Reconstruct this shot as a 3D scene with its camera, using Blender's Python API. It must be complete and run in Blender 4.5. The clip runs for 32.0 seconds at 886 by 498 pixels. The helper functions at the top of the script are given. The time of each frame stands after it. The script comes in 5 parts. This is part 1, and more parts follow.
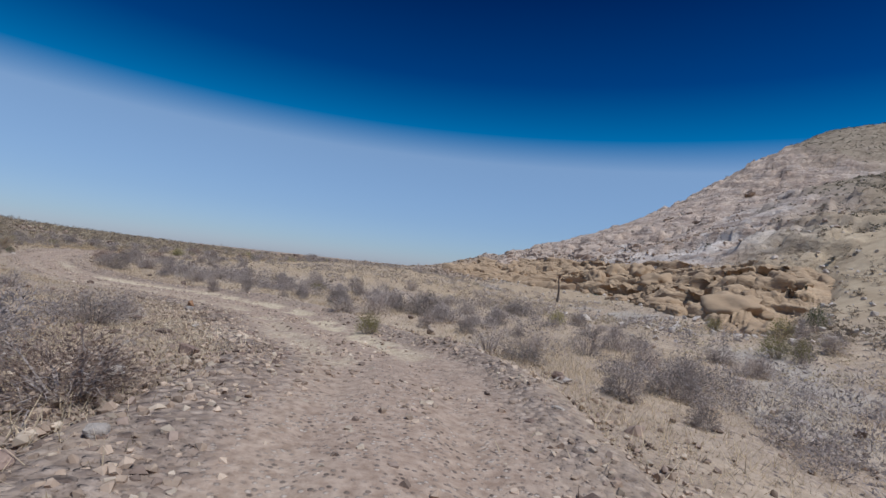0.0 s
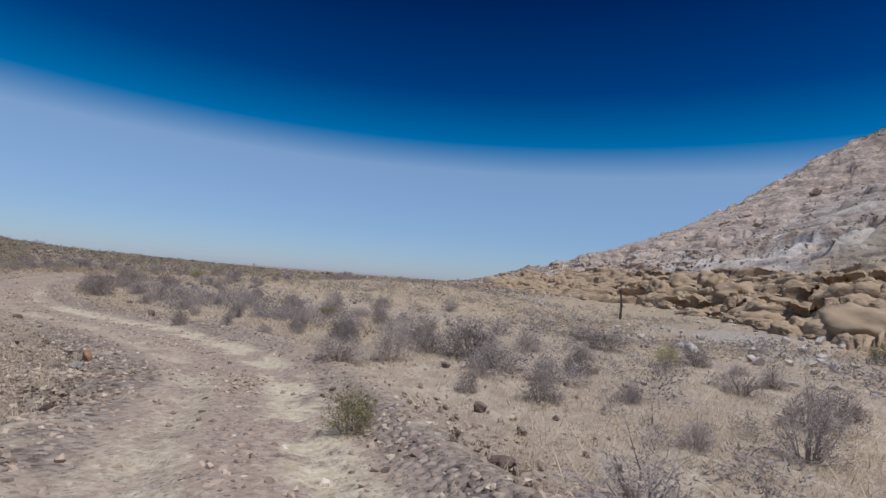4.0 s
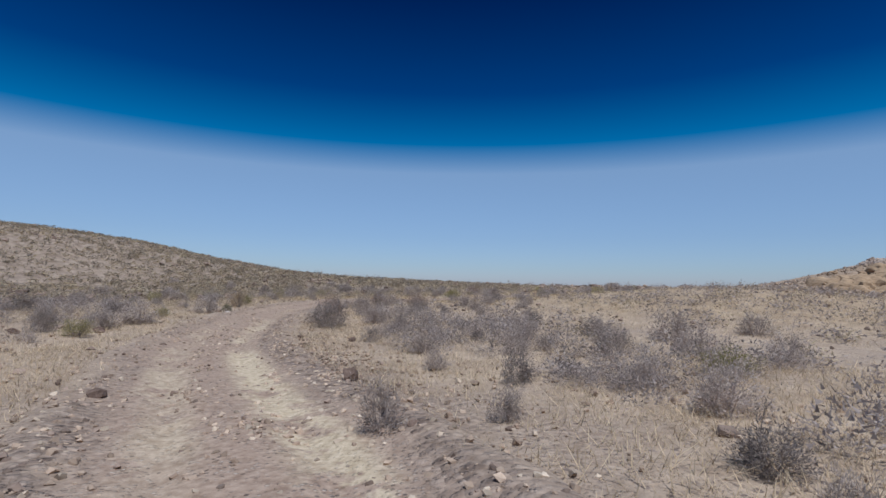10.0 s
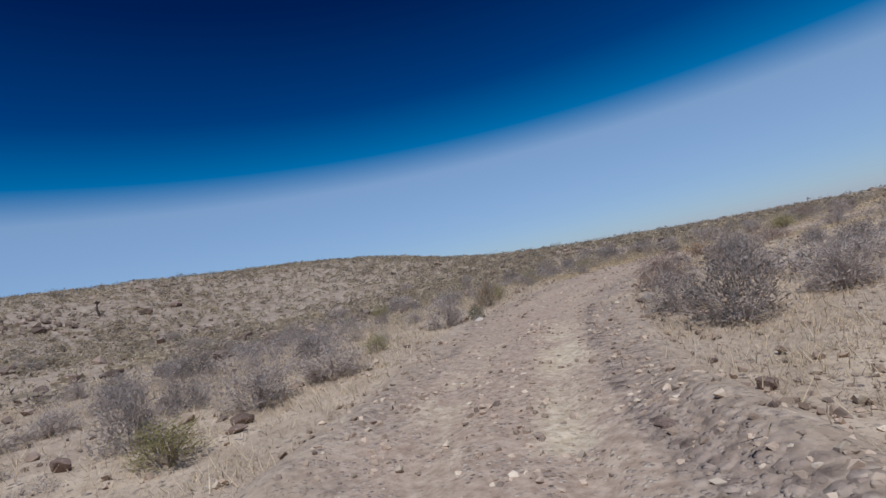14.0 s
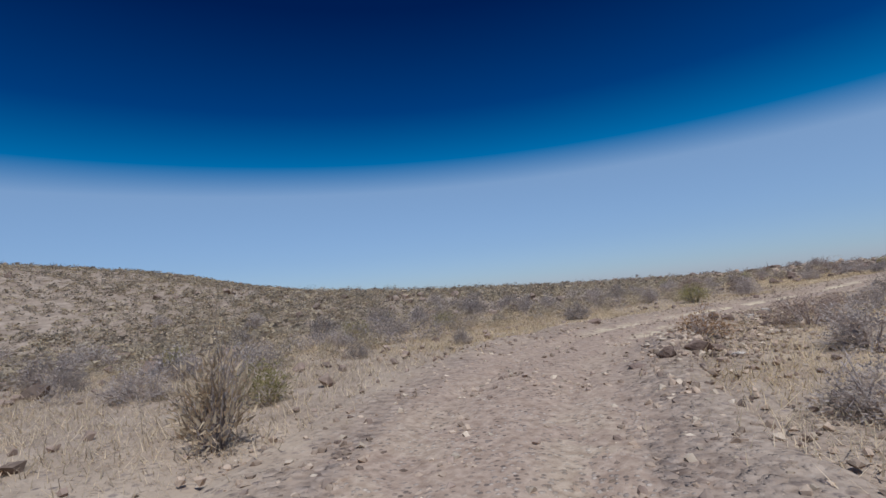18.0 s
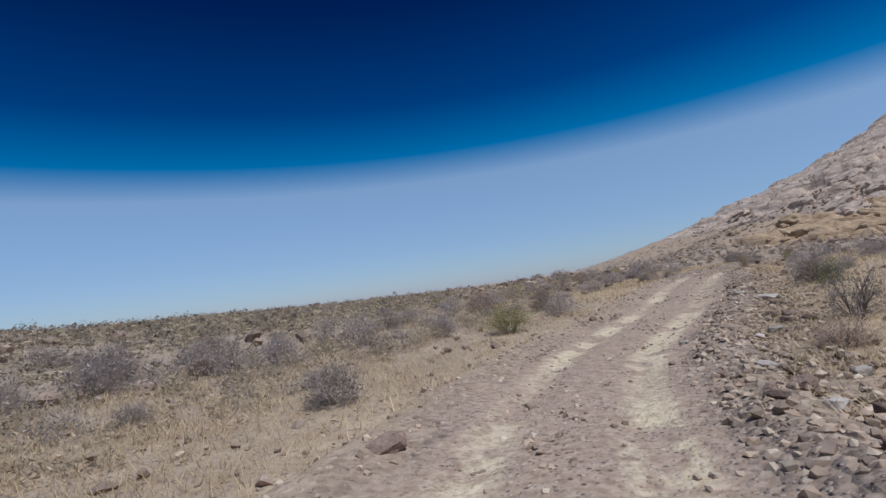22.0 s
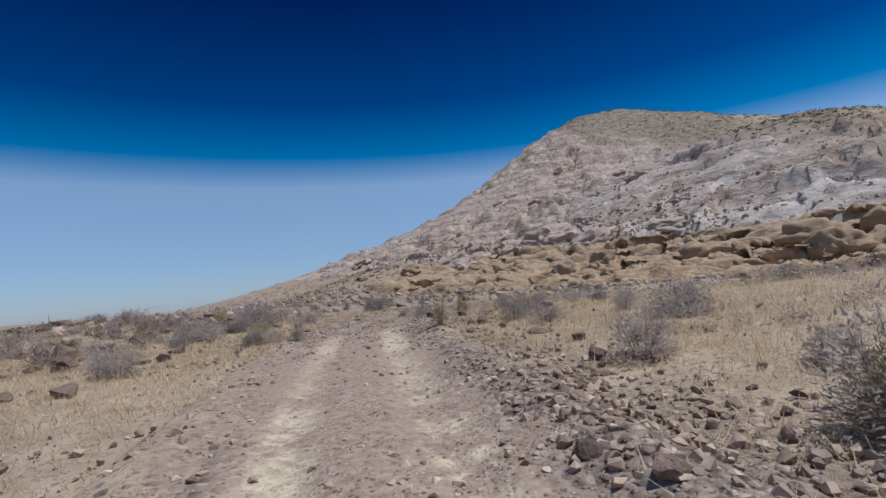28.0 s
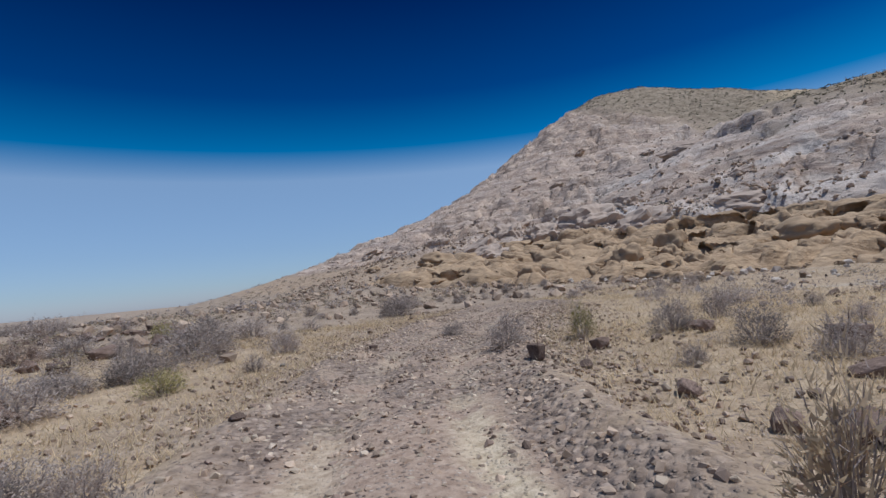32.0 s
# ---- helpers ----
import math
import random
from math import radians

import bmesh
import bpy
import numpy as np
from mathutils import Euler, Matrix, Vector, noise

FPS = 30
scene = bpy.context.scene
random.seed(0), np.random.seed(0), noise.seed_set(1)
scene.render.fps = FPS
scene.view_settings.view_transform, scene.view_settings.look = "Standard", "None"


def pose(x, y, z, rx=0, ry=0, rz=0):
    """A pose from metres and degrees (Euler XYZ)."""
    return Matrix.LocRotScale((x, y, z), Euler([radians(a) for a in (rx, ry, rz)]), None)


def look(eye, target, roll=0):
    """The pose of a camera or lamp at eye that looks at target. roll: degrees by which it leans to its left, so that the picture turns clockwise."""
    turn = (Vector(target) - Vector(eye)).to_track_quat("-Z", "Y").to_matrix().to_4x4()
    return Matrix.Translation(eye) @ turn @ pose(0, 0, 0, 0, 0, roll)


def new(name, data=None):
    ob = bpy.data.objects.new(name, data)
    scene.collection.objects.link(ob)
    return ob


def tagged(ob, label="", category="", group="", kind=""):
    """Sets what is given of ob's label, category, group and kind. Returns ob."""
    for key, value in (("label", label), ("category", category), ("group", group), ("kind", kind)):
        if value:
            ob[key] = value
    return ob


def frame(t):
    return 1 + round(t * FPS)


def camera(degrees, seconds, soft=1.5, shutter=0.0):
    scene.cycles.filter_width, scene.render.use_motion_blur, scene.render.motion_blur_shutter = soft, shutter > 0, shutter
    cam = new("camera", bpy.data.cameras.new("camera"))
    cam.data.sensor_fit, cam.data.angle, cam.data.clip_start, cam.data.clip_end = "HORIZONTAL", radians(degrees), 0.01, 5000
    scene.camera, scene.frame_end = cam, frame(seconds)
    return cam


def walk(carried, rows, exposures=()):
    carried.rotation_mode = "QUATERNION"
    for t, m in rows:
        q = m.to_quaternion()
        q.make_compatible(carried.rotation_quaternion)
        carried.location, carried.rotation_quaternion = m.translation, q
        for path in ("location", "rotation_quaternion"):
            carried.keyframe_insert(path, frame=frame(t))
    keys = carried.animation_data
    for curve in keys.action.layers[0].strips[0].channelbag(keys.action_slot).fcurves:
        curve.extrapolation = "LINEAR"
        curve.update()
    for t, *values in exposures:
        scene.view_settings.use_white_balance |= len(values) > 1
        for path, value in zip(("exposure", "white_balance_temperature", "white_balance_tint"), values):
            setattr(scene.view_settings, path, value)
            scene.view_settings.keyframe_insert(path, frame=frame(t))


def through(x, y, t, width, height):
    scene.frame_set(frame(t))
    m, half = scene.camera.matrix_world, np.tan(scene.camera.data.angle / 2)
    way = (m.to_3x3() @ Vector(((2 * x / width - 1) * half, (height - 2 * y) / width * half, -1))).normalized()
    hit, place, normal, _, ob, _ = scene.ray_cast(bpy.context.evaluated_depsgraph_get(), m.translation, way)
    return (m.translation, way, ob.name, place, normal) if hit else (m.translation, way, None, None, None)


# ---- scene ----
cam = camera(83.0, 32.0)
# seconds, x, y, z, yaw, pitch, roll
PATH = [
    (0.0, -0.665, 0.128, 1.830, -2.31, 2.24, 6.07),
    (0.5, -0.462, 0.891, 1.749, -3.76, 2.47, 3.47),
    (1.0, -0.489, 1.733, 1.782, -5.13, 2.30, 3.02),
    (1.5, -0.374, 2.652, 1.767, -6.45, 1.97, 2.18),
    (2.0, -0.450, 3.437, 1.832, -6.89, 2.19, 3.02),
    (2.5, -0.593, 3.876, 1.875, -5.41, 2.60, 5.05),
    (4.5, -0.678, 7.521, 1.903, 5.45, 3.58, 5.03),
    (5.0, -1.040, 8.109, 1.876, 9.08, 3.19, 6.99),
    (5.5, -1.481, 8.948, 1.809, 13.44, 2.05, 7.54),
    (6.0, -1.858, 9.860, 1.778, 16.13, 0.93, 7.64),
    (6.5, -2.279, 11.020, 1.688, 17.06, 0.70, 6.76),
    (7.0, -2.727, 12.151, 1.614, 16.61, 0.44, 7.42),
    (7.5, -3.222, 13.291, 1.542, 17.38, 0.57, 9.30),
    (8.0, -3.638, 14.353, 1.478, 18.63, 0.88, 6.63),
    (8.5, -4.034, 15.225, 1.408, 19.96, 1.62, 4.45),
    (9.0, -4.548, 16.125, 1.437, 21.79, 2.67, 2.97),
    (9.5, -5.356, 17.175, 1.411, 25.09, 4.07, 3.90),
    (10.0, -6.247, 18.194, 1.429, 29.83, 3.88, 0.94),
    (10.5, -7.382, 19.178, 1.382, 35.05, 2.75, 0.76),
    (11.0, -8.444, 20.133, 1.365, 39.40, 2.03, -1.64),
    (11.5, -9.652, 21.008, 1.229, 43.66, 2.42, -2.63),
    (12.0, -10.951, 21.866, 1.169, 47.98, 3.36, -4.99),
    (12.5, -12.283, 22.611, 1.212, 51.84, 3.72, -6.30),
    (13.0, -13.583, 23.409, 1.215, 54.54, 3.21, -7.83),
    (13.5, -14.904, 24.485, 1.117, 55.73, 3.21, -11.45),
    (15.5, -20.094, 28.316, 1.072, 48.22, 5.09, -9.80),
    (16.0, -21.106, 29.586, 1.106, 46.01, 5.16, -10.03),
    (16.5, -22.177, 30.578, 1.142, 42.76, 4.84, -7.83),
    (17.0, -23.173, 31.664, 1.207, 39.69, 4.64, -5.68),
    (17.5, -24.139, 32.821, 1.237, 36.99, 5.03, -5.67),
    (18.0, -25.058, 33.963, 1.268, 34.16, 5.48, -5.01),
    (18.5, -25.828, 35.148, 1.370, 31.29, 5.98, -6.42),
    (19.0, -26.552, 36.279, 1.396, 28.55, 6.28, -4.08),
    (19.5, -27.045, 37.478, 1.429, 25.98, 6.62, -5.47),
    (20.0, -27.612, 38.615, 1.540, 23.34, 6.89, -4.89),
    (20.5, -28.130, 39.960, 1.623, 19.98, 6.57, -5.89),
    (21.0, -28.469, 41.194, 1.634, 16.08, 6.15, -4.85),
    (21.5, -28.779, 42.711, 1.648, 11.47, 5.51, -5.40),
    (22.0, -28.759, 44.275, 1.549, 6.10, 4.59, -7.62),
    (22.5, -28.836, 45.718, 1.537, 1.15, 3.60, -5.86),
    (23.0, -28.706, 46.961, 1.570, -3.56, 2.87, -6.73),
    (23.5, -28.556, 48.196, 1.528, -7.50, 3.04, -7.37),
    (24.0, -28.301, 49.502, 1.569, -10.88, 2.82, -9.00),
    (24.5, -28.046, 50.792, 1.567, -14.06, 3.30, -8.78),
    (25.0, -27.737, 51.998, 1.577, -17.49, 3.37, -7.80),
    (25.5, -27.268, 53.304, 1.529, -20.99, 2.34, -7.69),
    (26.0, -26.714, 54.606, 1.489, -24.42, 1.80, -8.86),
    (26.5, -26.172, 55.794, 1.527, -28.19, 1.36, -7.34),
    (28.5, -23.626, 60.823, 1.661, -35.64, 5.22, -4.29),
    (29.0, -23.127, 61.999, 1.733, -35.39, 5.18, -3.53),
    (29.5, -22.501, 63.306, 1.775, -34.92, 5.17, -4.23),
    (30.0, -21.902, 64.510, 1.811, -34.52, 4.57, -5.51),
    (30.5, -21.378, 65.691, 1.866, -34.45, 4.37, -6.30),
    (31.0, -20.808, 66.961, 1.906, -34.16, 4.10, -5.51),
    (31.5, -20.174, 68.315, 1.958, -33.92, 4.04, -4.70),
    (32.0, -19.631, 69.563, 2.012, -33.68, 3.65, -5.33),
]
walk(cam, [(t, pose(x, y, z, 90 + p, 0, w) @ pose(0, 0, 0, 0, 0, r)) for t, x, y, z, w, p, r in PATH], [(0.0, 0.0, 5620.0, 9.0)])

# ---- sky and sun ----
SUN_ELEVATION, SUN_AZIMUTH = 67.0, 128.0   # degrees; azimuth from +y towards +x
world = bpy.data.worlds.new("tinted_desert_sky")
scene.world = world
world.use_nodes = True
wn, wl = world.node_tree.nodes, world.node_tree.links
sky = wn.new("ShaderNodeTexSky")
sky.sky_type = "NISHITA"
sky.sun_disc = False
sky.sun_elevation, sky.sun_rotation = radians(SUN_ELEVATION), radians(SUN_AZIMUTH)
sky.altitude, sky.air_density, sky.dust_density, sky.ozone_density = 1200, 1.0, 0.6, 1.6
# pale dusty air low down; windscreen's blue tint band painted into the sky above
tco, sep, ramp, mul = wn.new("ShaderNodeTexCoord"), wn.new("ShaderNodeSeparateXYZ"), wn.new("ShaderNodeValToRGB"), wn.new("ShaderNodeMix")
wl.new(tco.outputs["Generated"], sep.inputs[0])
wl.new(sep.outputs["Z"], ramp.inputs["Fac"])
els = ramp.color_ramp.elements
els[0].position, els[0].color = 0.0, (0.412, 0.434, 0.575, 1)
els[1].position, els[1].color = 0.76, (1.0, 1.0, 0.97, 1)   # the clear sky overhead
# stops 0.27 to 0.64 are the painted tint, darker than the sky itself
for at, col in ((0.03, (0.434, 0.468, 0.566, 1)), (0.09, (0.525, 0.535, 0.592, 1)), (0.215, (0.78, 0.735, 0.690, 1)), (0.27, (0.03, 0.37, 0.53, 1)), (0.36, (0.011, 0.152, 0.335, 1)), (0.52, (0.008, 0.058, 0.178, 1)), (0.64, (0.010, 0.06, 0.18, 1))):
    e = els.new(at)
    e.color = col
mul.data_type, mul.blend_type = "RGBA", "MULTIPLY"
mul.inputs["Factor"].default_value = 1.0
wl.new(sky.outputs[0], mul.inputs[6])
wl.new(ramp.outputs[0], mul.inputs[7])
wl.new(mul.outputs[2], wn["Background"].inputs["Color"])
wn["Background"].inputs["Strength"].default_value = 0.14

sun = new("sun", bpy.data.lights.new("sun", "SUN"))
sun.data.energy, sun.data.angle, sun.data.color = 3.4, radians(0.53), (1.0, 0.955, 0.89)
ce = math.cos(radians(SUN_ELEVATION))
sun.matrix_world = look((0, 0, 0), (-ce * math.sin(radians(SUN_AZIMUTH)), -ce * math.cos(radians(SUN_AZIMUTH)), -math.sin(radians(SUN_ELEVATION))))
sun.location = (0, 0, 400)

# ---- the lie of the land ----
FLATS = -2.09
# the big hill across the wash: centre x, y, radius and height of each swell
EAST_HILL = [
    (193.3, 238.6, 58.2, 57.48),
    (98.0, 109.1, 31.7, 20.85),
    (73.1, 47.4, 39.3, 14.47),
    (59.4, 216.3, 40.0, 10.84),
    (34.7, -23.6, 25.6, 8.52),
    (230.8, 158.9, 75.8, 53.93),
    (37.0, 98.3, 17.3, 0.98),
    (114.5, 213.6, 42.3, 7.98),
    (66.6, 94.3, 22.2, -0.60),
    (150.8, 119.2, 40.9, 1.59),
    (123.2, 161.5, 28.5, -2.07),
    (59.7, 60.0, 20.2, 0.92),
    (109.9, 70.1, 35.2, -1.63),
    (182.6, 171.3, 28.4, -18.18),
    (98.2, 239.0, 22.6, 0.59),
    (55.0, 30.1, 19.6, 0.08),
    (38.8, 121.4, 16.0, 0.55),
    (205.3, 95.1, 43.0, 6.00),
    (269.8, 298.2, 62.1, 7.99),
    (328.4, 230.2, 61.6, 8.12),
]
# the stony rise to the west: centre x, y, radius and height of each swell
WEST_RISE = [
    (-107.0, 68.1, 48.3, 6.36),
    (-75.0, 27.8, 40.9, 3.53),
    (-92.6, -10.7, 51.0, 6.95),
    (-73.2, 81.0, 9.6, -3.62),
    (-61.1, 35.0, 17.3, -5.73),
    (-45.7, 142.0, 34.9, -3.50),
]
# swells and hollows of the valley floor: centre x, y, radius and height of each swell
WASH = [
    (-8.0, 33.7, 16.2, -2.62),
    (-24.5, 43.7, 12.9, 0.47),
    (-16.0, 65.8, 10.2, -1.84),
    (23.5, 49.3, 35.7, 1.94),
    (8.1, -1.4, 6.0, -2.59),
    (2.4, 22.7, 40.8, -2.16),
    (-5.5, 28.6, 11.4, 2.33),
    (2.3, 75.8, 42.2, -4.69),
    (23.7, 30.3, 11.5, -1.86),
    (-6.4, 104.8, 25.2, 4.26),
    (-38.8, 119.9, 24.1, 3.72),
    (25.6, 138.7, 18.3, 6.74),
    (23.2, 61.1, 12.4, -2.48),
    (-13.6, 58.7, 14.9, 5.58),
    (-24.6, 55.4, 9.5, -1.97),
    (0.2, 6.2, 4.4, 0.39),
    (14.2, 12.8, 6.6, -0.71),
    (13.4, 8.7, 7.9, -0.85),
    (6.5, 27.2, 8.8, 0.38),
]

TRAIL = [(0.6, -30), (0.1, -18), (-0.3, -8), (-0.7, 0), (-0.75, 4), (-0.95, 7.5), (-2.0, 10), (-3.0, 12.2), (-3.9, 14.4), (-4.8, 16.2), (-6.5, 18.3),
         (-8.6, 20.2), (-11.0, 22.0), (-13.6, 23.6), (-17.3, 26.1), (-20.1, 28.4), (-23.2, 31.7), (-25.9, 35.2), (-27.7, 38.6), (-28.6, 42.0), (-28.8, 45.7),
         (-28.3, 49.5), (-27.3, 53.3), (-26.1, 56.0), (-23.6, 60.8), (-21.4, 65.7), (-19.4, 70.0), (-16.8, 75.0), (-13.4, 79.6), (-9.0, 84.0), (-3.0, 88.5), (5, 93)]


def lattice(ix, iy, seed):
    v = np.sin(ix * 127.1 + iy * 311.7 + seed * 74.7) * 43758.5453
    return v - np.floor(v)


def value_noise(x, y, seed=0):
    ix, iy = np.floor(x), np.floor(y)
    u, v = x - ix, y - iy
    u, v = u * u * (3 - 2 * u), v * v * (3 - 2 * v)
    a, b = lattice(ix, iy, seed), lattice(ix + 1, iy, seed)
    c, d = lattice(ix, iy + 1, seed), lattice(ix + 1, iy + 1, seed)
    return (a + (b - a) * u) * (1 - v) + (c + (d - c) * u) * v - 0.5


def fbm(x, y, size, octaves=4, seed=0):
    out, amp = 0 * x, 1.0
    for k in range(octaves):
        out = out + amp * value_noise(x / size + 13.7 * k, y / size - 7.1 * k, seed + k)
        size, amp = size * 0.5, amp * 0.5
    return out


def cells(x, y, seed=0):
    """Distance to the nearest and the second nearest of scattered centres, and a number for the nearest."""
    ix, iy = np.floor(x), np.floor(y)
    f1, f2, who = 0 * x + 9.0, 0 * x + 9.0, 0 * x
    for dx in (-1, 0, 1):
        for dy in (-1, 0, 1):
            cx, cy = ix + dx, iy + dy
            d = np.hypot(cx + 0.1 + 0.8 * lattice(cx, cy, seed) - x, cy + 0.1 + 0.8 * lattice(cx, cy, seed + 5) - y)
            near = d < f1
            f2 = np.where(near, f1, np.minimum(f2, d))
            who = np.where(near, lattice(cx, cy, seed + 9), who)
            f1 = np.where(near, d, f1)
    return f1, f2, who


def smooth(a, b, v):
    u = np.clip((v - a) / (b - a), 0, 1)
    return u * u * (3 - 2 * u)


def spline(points, step=0.25):
    p = np.array(points, float)
    out = []
    for i in range(1, len(p) - 2):
        n = max(2, int(np.hypot(*(p[i + 1] - p[i])) / step))
        u = (np.arange(n) / n)[:, None]
        out.append(0.5 * (2 * p[i] + (p[i + 1] - p[i - 1]) * u + (2 * p[i - 1] - 5 * p[i] + 4 * p[i + 1] - p[i + 2]) * u**2
                          + (3 * p[i] - p[i - 1] - 3 * p[i + 1] + p[i + 2]) * u**3))
    return np.concatenate(out)


WASH_BED = spline([(4, 2), (6, 7), (8.2, 11), (10.9, 15.3), (11.6, 18), (12.2, 22), (13.2, 28), (15.8, 38.5), (13.5, 48), (11.5, 60), (8, 72), (4, 84), (0, 96)], 1.0)
LINE = spline(TRAIL)
AHEAD = np.gradient(LINE, axis=0)
AHEAD /= np.hypot(AHEAD[:, 0], AHEAD[:, 1])[:, None]
RUN = np.r_[0, np.cumsum(np.hypot(*np.diff(LINE, axis=0).T))]


def beside(x, y):
    """Metres to the right of the trail's middle (left is negative), and metres run along it."""
    x, y = np.atleast_1d(np.asarray(x, float)), np.atleast_1d(np.asarray(y, float))
    shape, x, y = x.shape, x.ravel(), y.ravel()
    side, run = np.full(x.shape, 99.0), np.zeros(x.shape)
    close = np.where((x > -46) & (x < 14) & (y > -36) & (y < 104))[0]
    for k in range(0, len(close), 8000):
        c = close[k:k + 8000]
        dx, dy = x[c][:, None] - LINE[:, 0], y[c][:, None] - LINE[:, 1]
        i = (dx * dx + dy * dy).argmin(1)
        j = np.arange(len(c))
        across = dx[j, i] * AHEAD[i, 1] - dy[j, i] * AHEAD[i, 0]
        side[c] = np.sign(across + 1e-9) * np.hypot(dx[j, i], dy[j, i])
        run[c] = RUN[i]
    return side.reshape(shape), run.reshape(shape)


def sandy(x, y):
    """How far a spot lies in the pale bed of the wash."""
    x, y = np.atleast_1d(np.asarray(x, float)), np.atleast_1d(np.asarray(y, float))
    out = np.zeros(x.shape)
    near = (x > -6) & (x < 24) & (y > 0) & (y < 100)
    d2 = (x[near][:, None] - WASH_BED[:, 0]) ** 2 + (y[near][:, None] - WASH_BED[:, 1]) ** 2
    out[near] = 1 - smooth(0.1, 1.5, np.sqrt(d2.min(1)) + 3.0 * fbm(x[near], y[near], 3.0, 4, 61))
    return out


def swells(x, y):
    z = FLATS + 0 * x
    for cx, cy, r, h in EAST_HILL + WEST_RISE + WASH:
        z = z + h * np.exp(-((x - cx) ** 2 + (y - cy) ** 2) / (2 * r * r))
    return z


def zones(x, y, z):
    """How far a spot belongs to the ochre ledges, the pale cliffs and the brown hilltop (0 to 1 each)."""
    wob = 1.4 * fbm(x, y, 14, 3, 41)
    east = smooth(2, 9, x + 3 * fbm(x, y, 18, 2, 3))
    foot = 0.3 + 0.016 * np.maximum(0, y - 40)
    head = 5.4 + 0.012 * np.maximum(0, y - 60)
    crest = np.where(y > 85, 19 + 0.42 * (y - 85), 19 - 0.14 * (85 - y))
    ochre = east * smooth(foot - 0.3, foot + 0.5, z + 0.4 * wob) * (1 - smooth(head - 0.5, head + 0.7, z + wob))
    pale = east * smooth(head - 0.5, head + 0.7, z + wob) * (1 - smooth(crest - 6, crest + 6, z + 5 * wob + 3 * fbm(x, y, 5, 3, 43)))
    top = east * smooth(crest - 6, crest + 6, z + 5 * wob + 3 * fbm(x, y, 5, 3, 43))
    south = smooth(2.5, 10, y - x + 4 * fbm(x, y, 6, 2, 46))
    return ochre * south, pale * (0.12 + 0.88 * south), top


def terrace(u, riser=0.16):
    """Steps: flat treads with short steep rounded risers."""
    k = np.floor(u)
    f = u - k
    return k + 0.35 * f + 0.65 * smooth(1 - riser, 1, f)


def ground(x, y, extra=False):
    x, y = np.atleast_1d(np.asarray(x, float)), np.atleast_1d(np.asarray(y, float))
    z = swells(x, y)
    ochre, pale, top = zones(x, y, z)
    side, run = beside(x, y)
    s = np.abs(side)
    off = smooth(1.2, 2.6, s)
    z = z + off * (0.10 * fbm(x, y, 2.2, 4, 7) + 0.05 * fbm(x, y, 0.7, 2, 8))
    z = z + smooth(4, 20, s) * 0.35 * fbm(x, y, 11, 3, 9)
    # wheel ruts, crown and rubble banks of the trail
    on = 1 - smooth(0.9, 1.5, s)
    z = z - on * 0.075 * np.exp(-((s - 0.72) / 0.27) ** 2) + on * 0.03 * fbm(x, y, 0.9, 2, 11)
    bank = np.exp(-((s - 1.95) / 0.42) ** 2)
    z = z + bank * (0.05 + 0.20 * (value_noise(run / 2.1, 0 * run, 5) + 0.5) * (0.5 + 0.5 * (side > 0))) * (1 - 0.7 * smooth(29, 32, y) * (1 - smooth(40, 44, y)))
    # under the ochre rock face the sheet lies lower
    warp, fine = fbm(x, y, 9, 3, 21), fbm(x, y, 2.4, 3, 22)
    z = z - 1.5 * smooth(0.15, 0.75, ochre) * (1 - smooth(116, 134, y))
    # bedded cliffs above: tall and low ledges, jointed blocks at two sizes, gullies running down the slope
    warp2 = fbm(x, y, 26, 4, 26)
    dip = z + 0.05 * y - 0.03 * x + 1.6 * warp2 + 0.5 * warp
    tall_step, low_step = 5.2, 1.7
    u, v = dip / tall_step, (dip + 0.3 * fine) / low_step
    cliff = tall_step * (terrace(u, 0.16) - u) + 0.27 * tall_step
    ledges = low_step * (terrace(v, 0.22) - v) + 0.27 * low_step
    hard = smooth(-0.22, 0.16, fbm(x, y, 19, 3, 28))
    gully = 1 - smooth(0.0, 0.08, np.abs(fbm(0.55 * x + 0.25 * y, 1.3 * y - 0.4 * x, 8.0, 3, 29)))
    a, b = 0.82 * x + 0.57 * y + 1.2 * fine, 0.82 * y - 0.57 * x + 1.2 * warp
    k1, k2, kw = cells(a / 10.0, b / 6.0, 4)
    m1, m2, mw = cells(a / 3.4, b / 2.2, 6)
    blocks = 2.8 * (kw - 0.5) + 0.8 * (mw - 0.5) - 0.9 * (1 - smooth(0.0, 0.10, k2 - k1)) - 0.45 * (1 - smooth(0.0, 0.14, m2 - m1))
    rough_rock = (0.4 + 0.6 * smooth(6.5, 12.0, swells(x, y))) * (1 - 0.5 * smooth(150, 190, y - 0.5 * (x - 30)))
    z = z + pale * rough_rock * (cliff * (0.30 + 0.70 * hard) + ledges * (0.20 + 0.40 * hard) - 1.9 * gully * (0.25 + hard) + blocks * (0.45 + 0.85 * hard) + 0.4 * fbm(x, y, 9, 3, 24))
    z = z + top * (1.4 * fbm(x, y, 14, 5, 25) + 0.5 * fbm(x, y, 3, 3, 27))
    return (z, side, run, ochre, pale, top) if extra else z


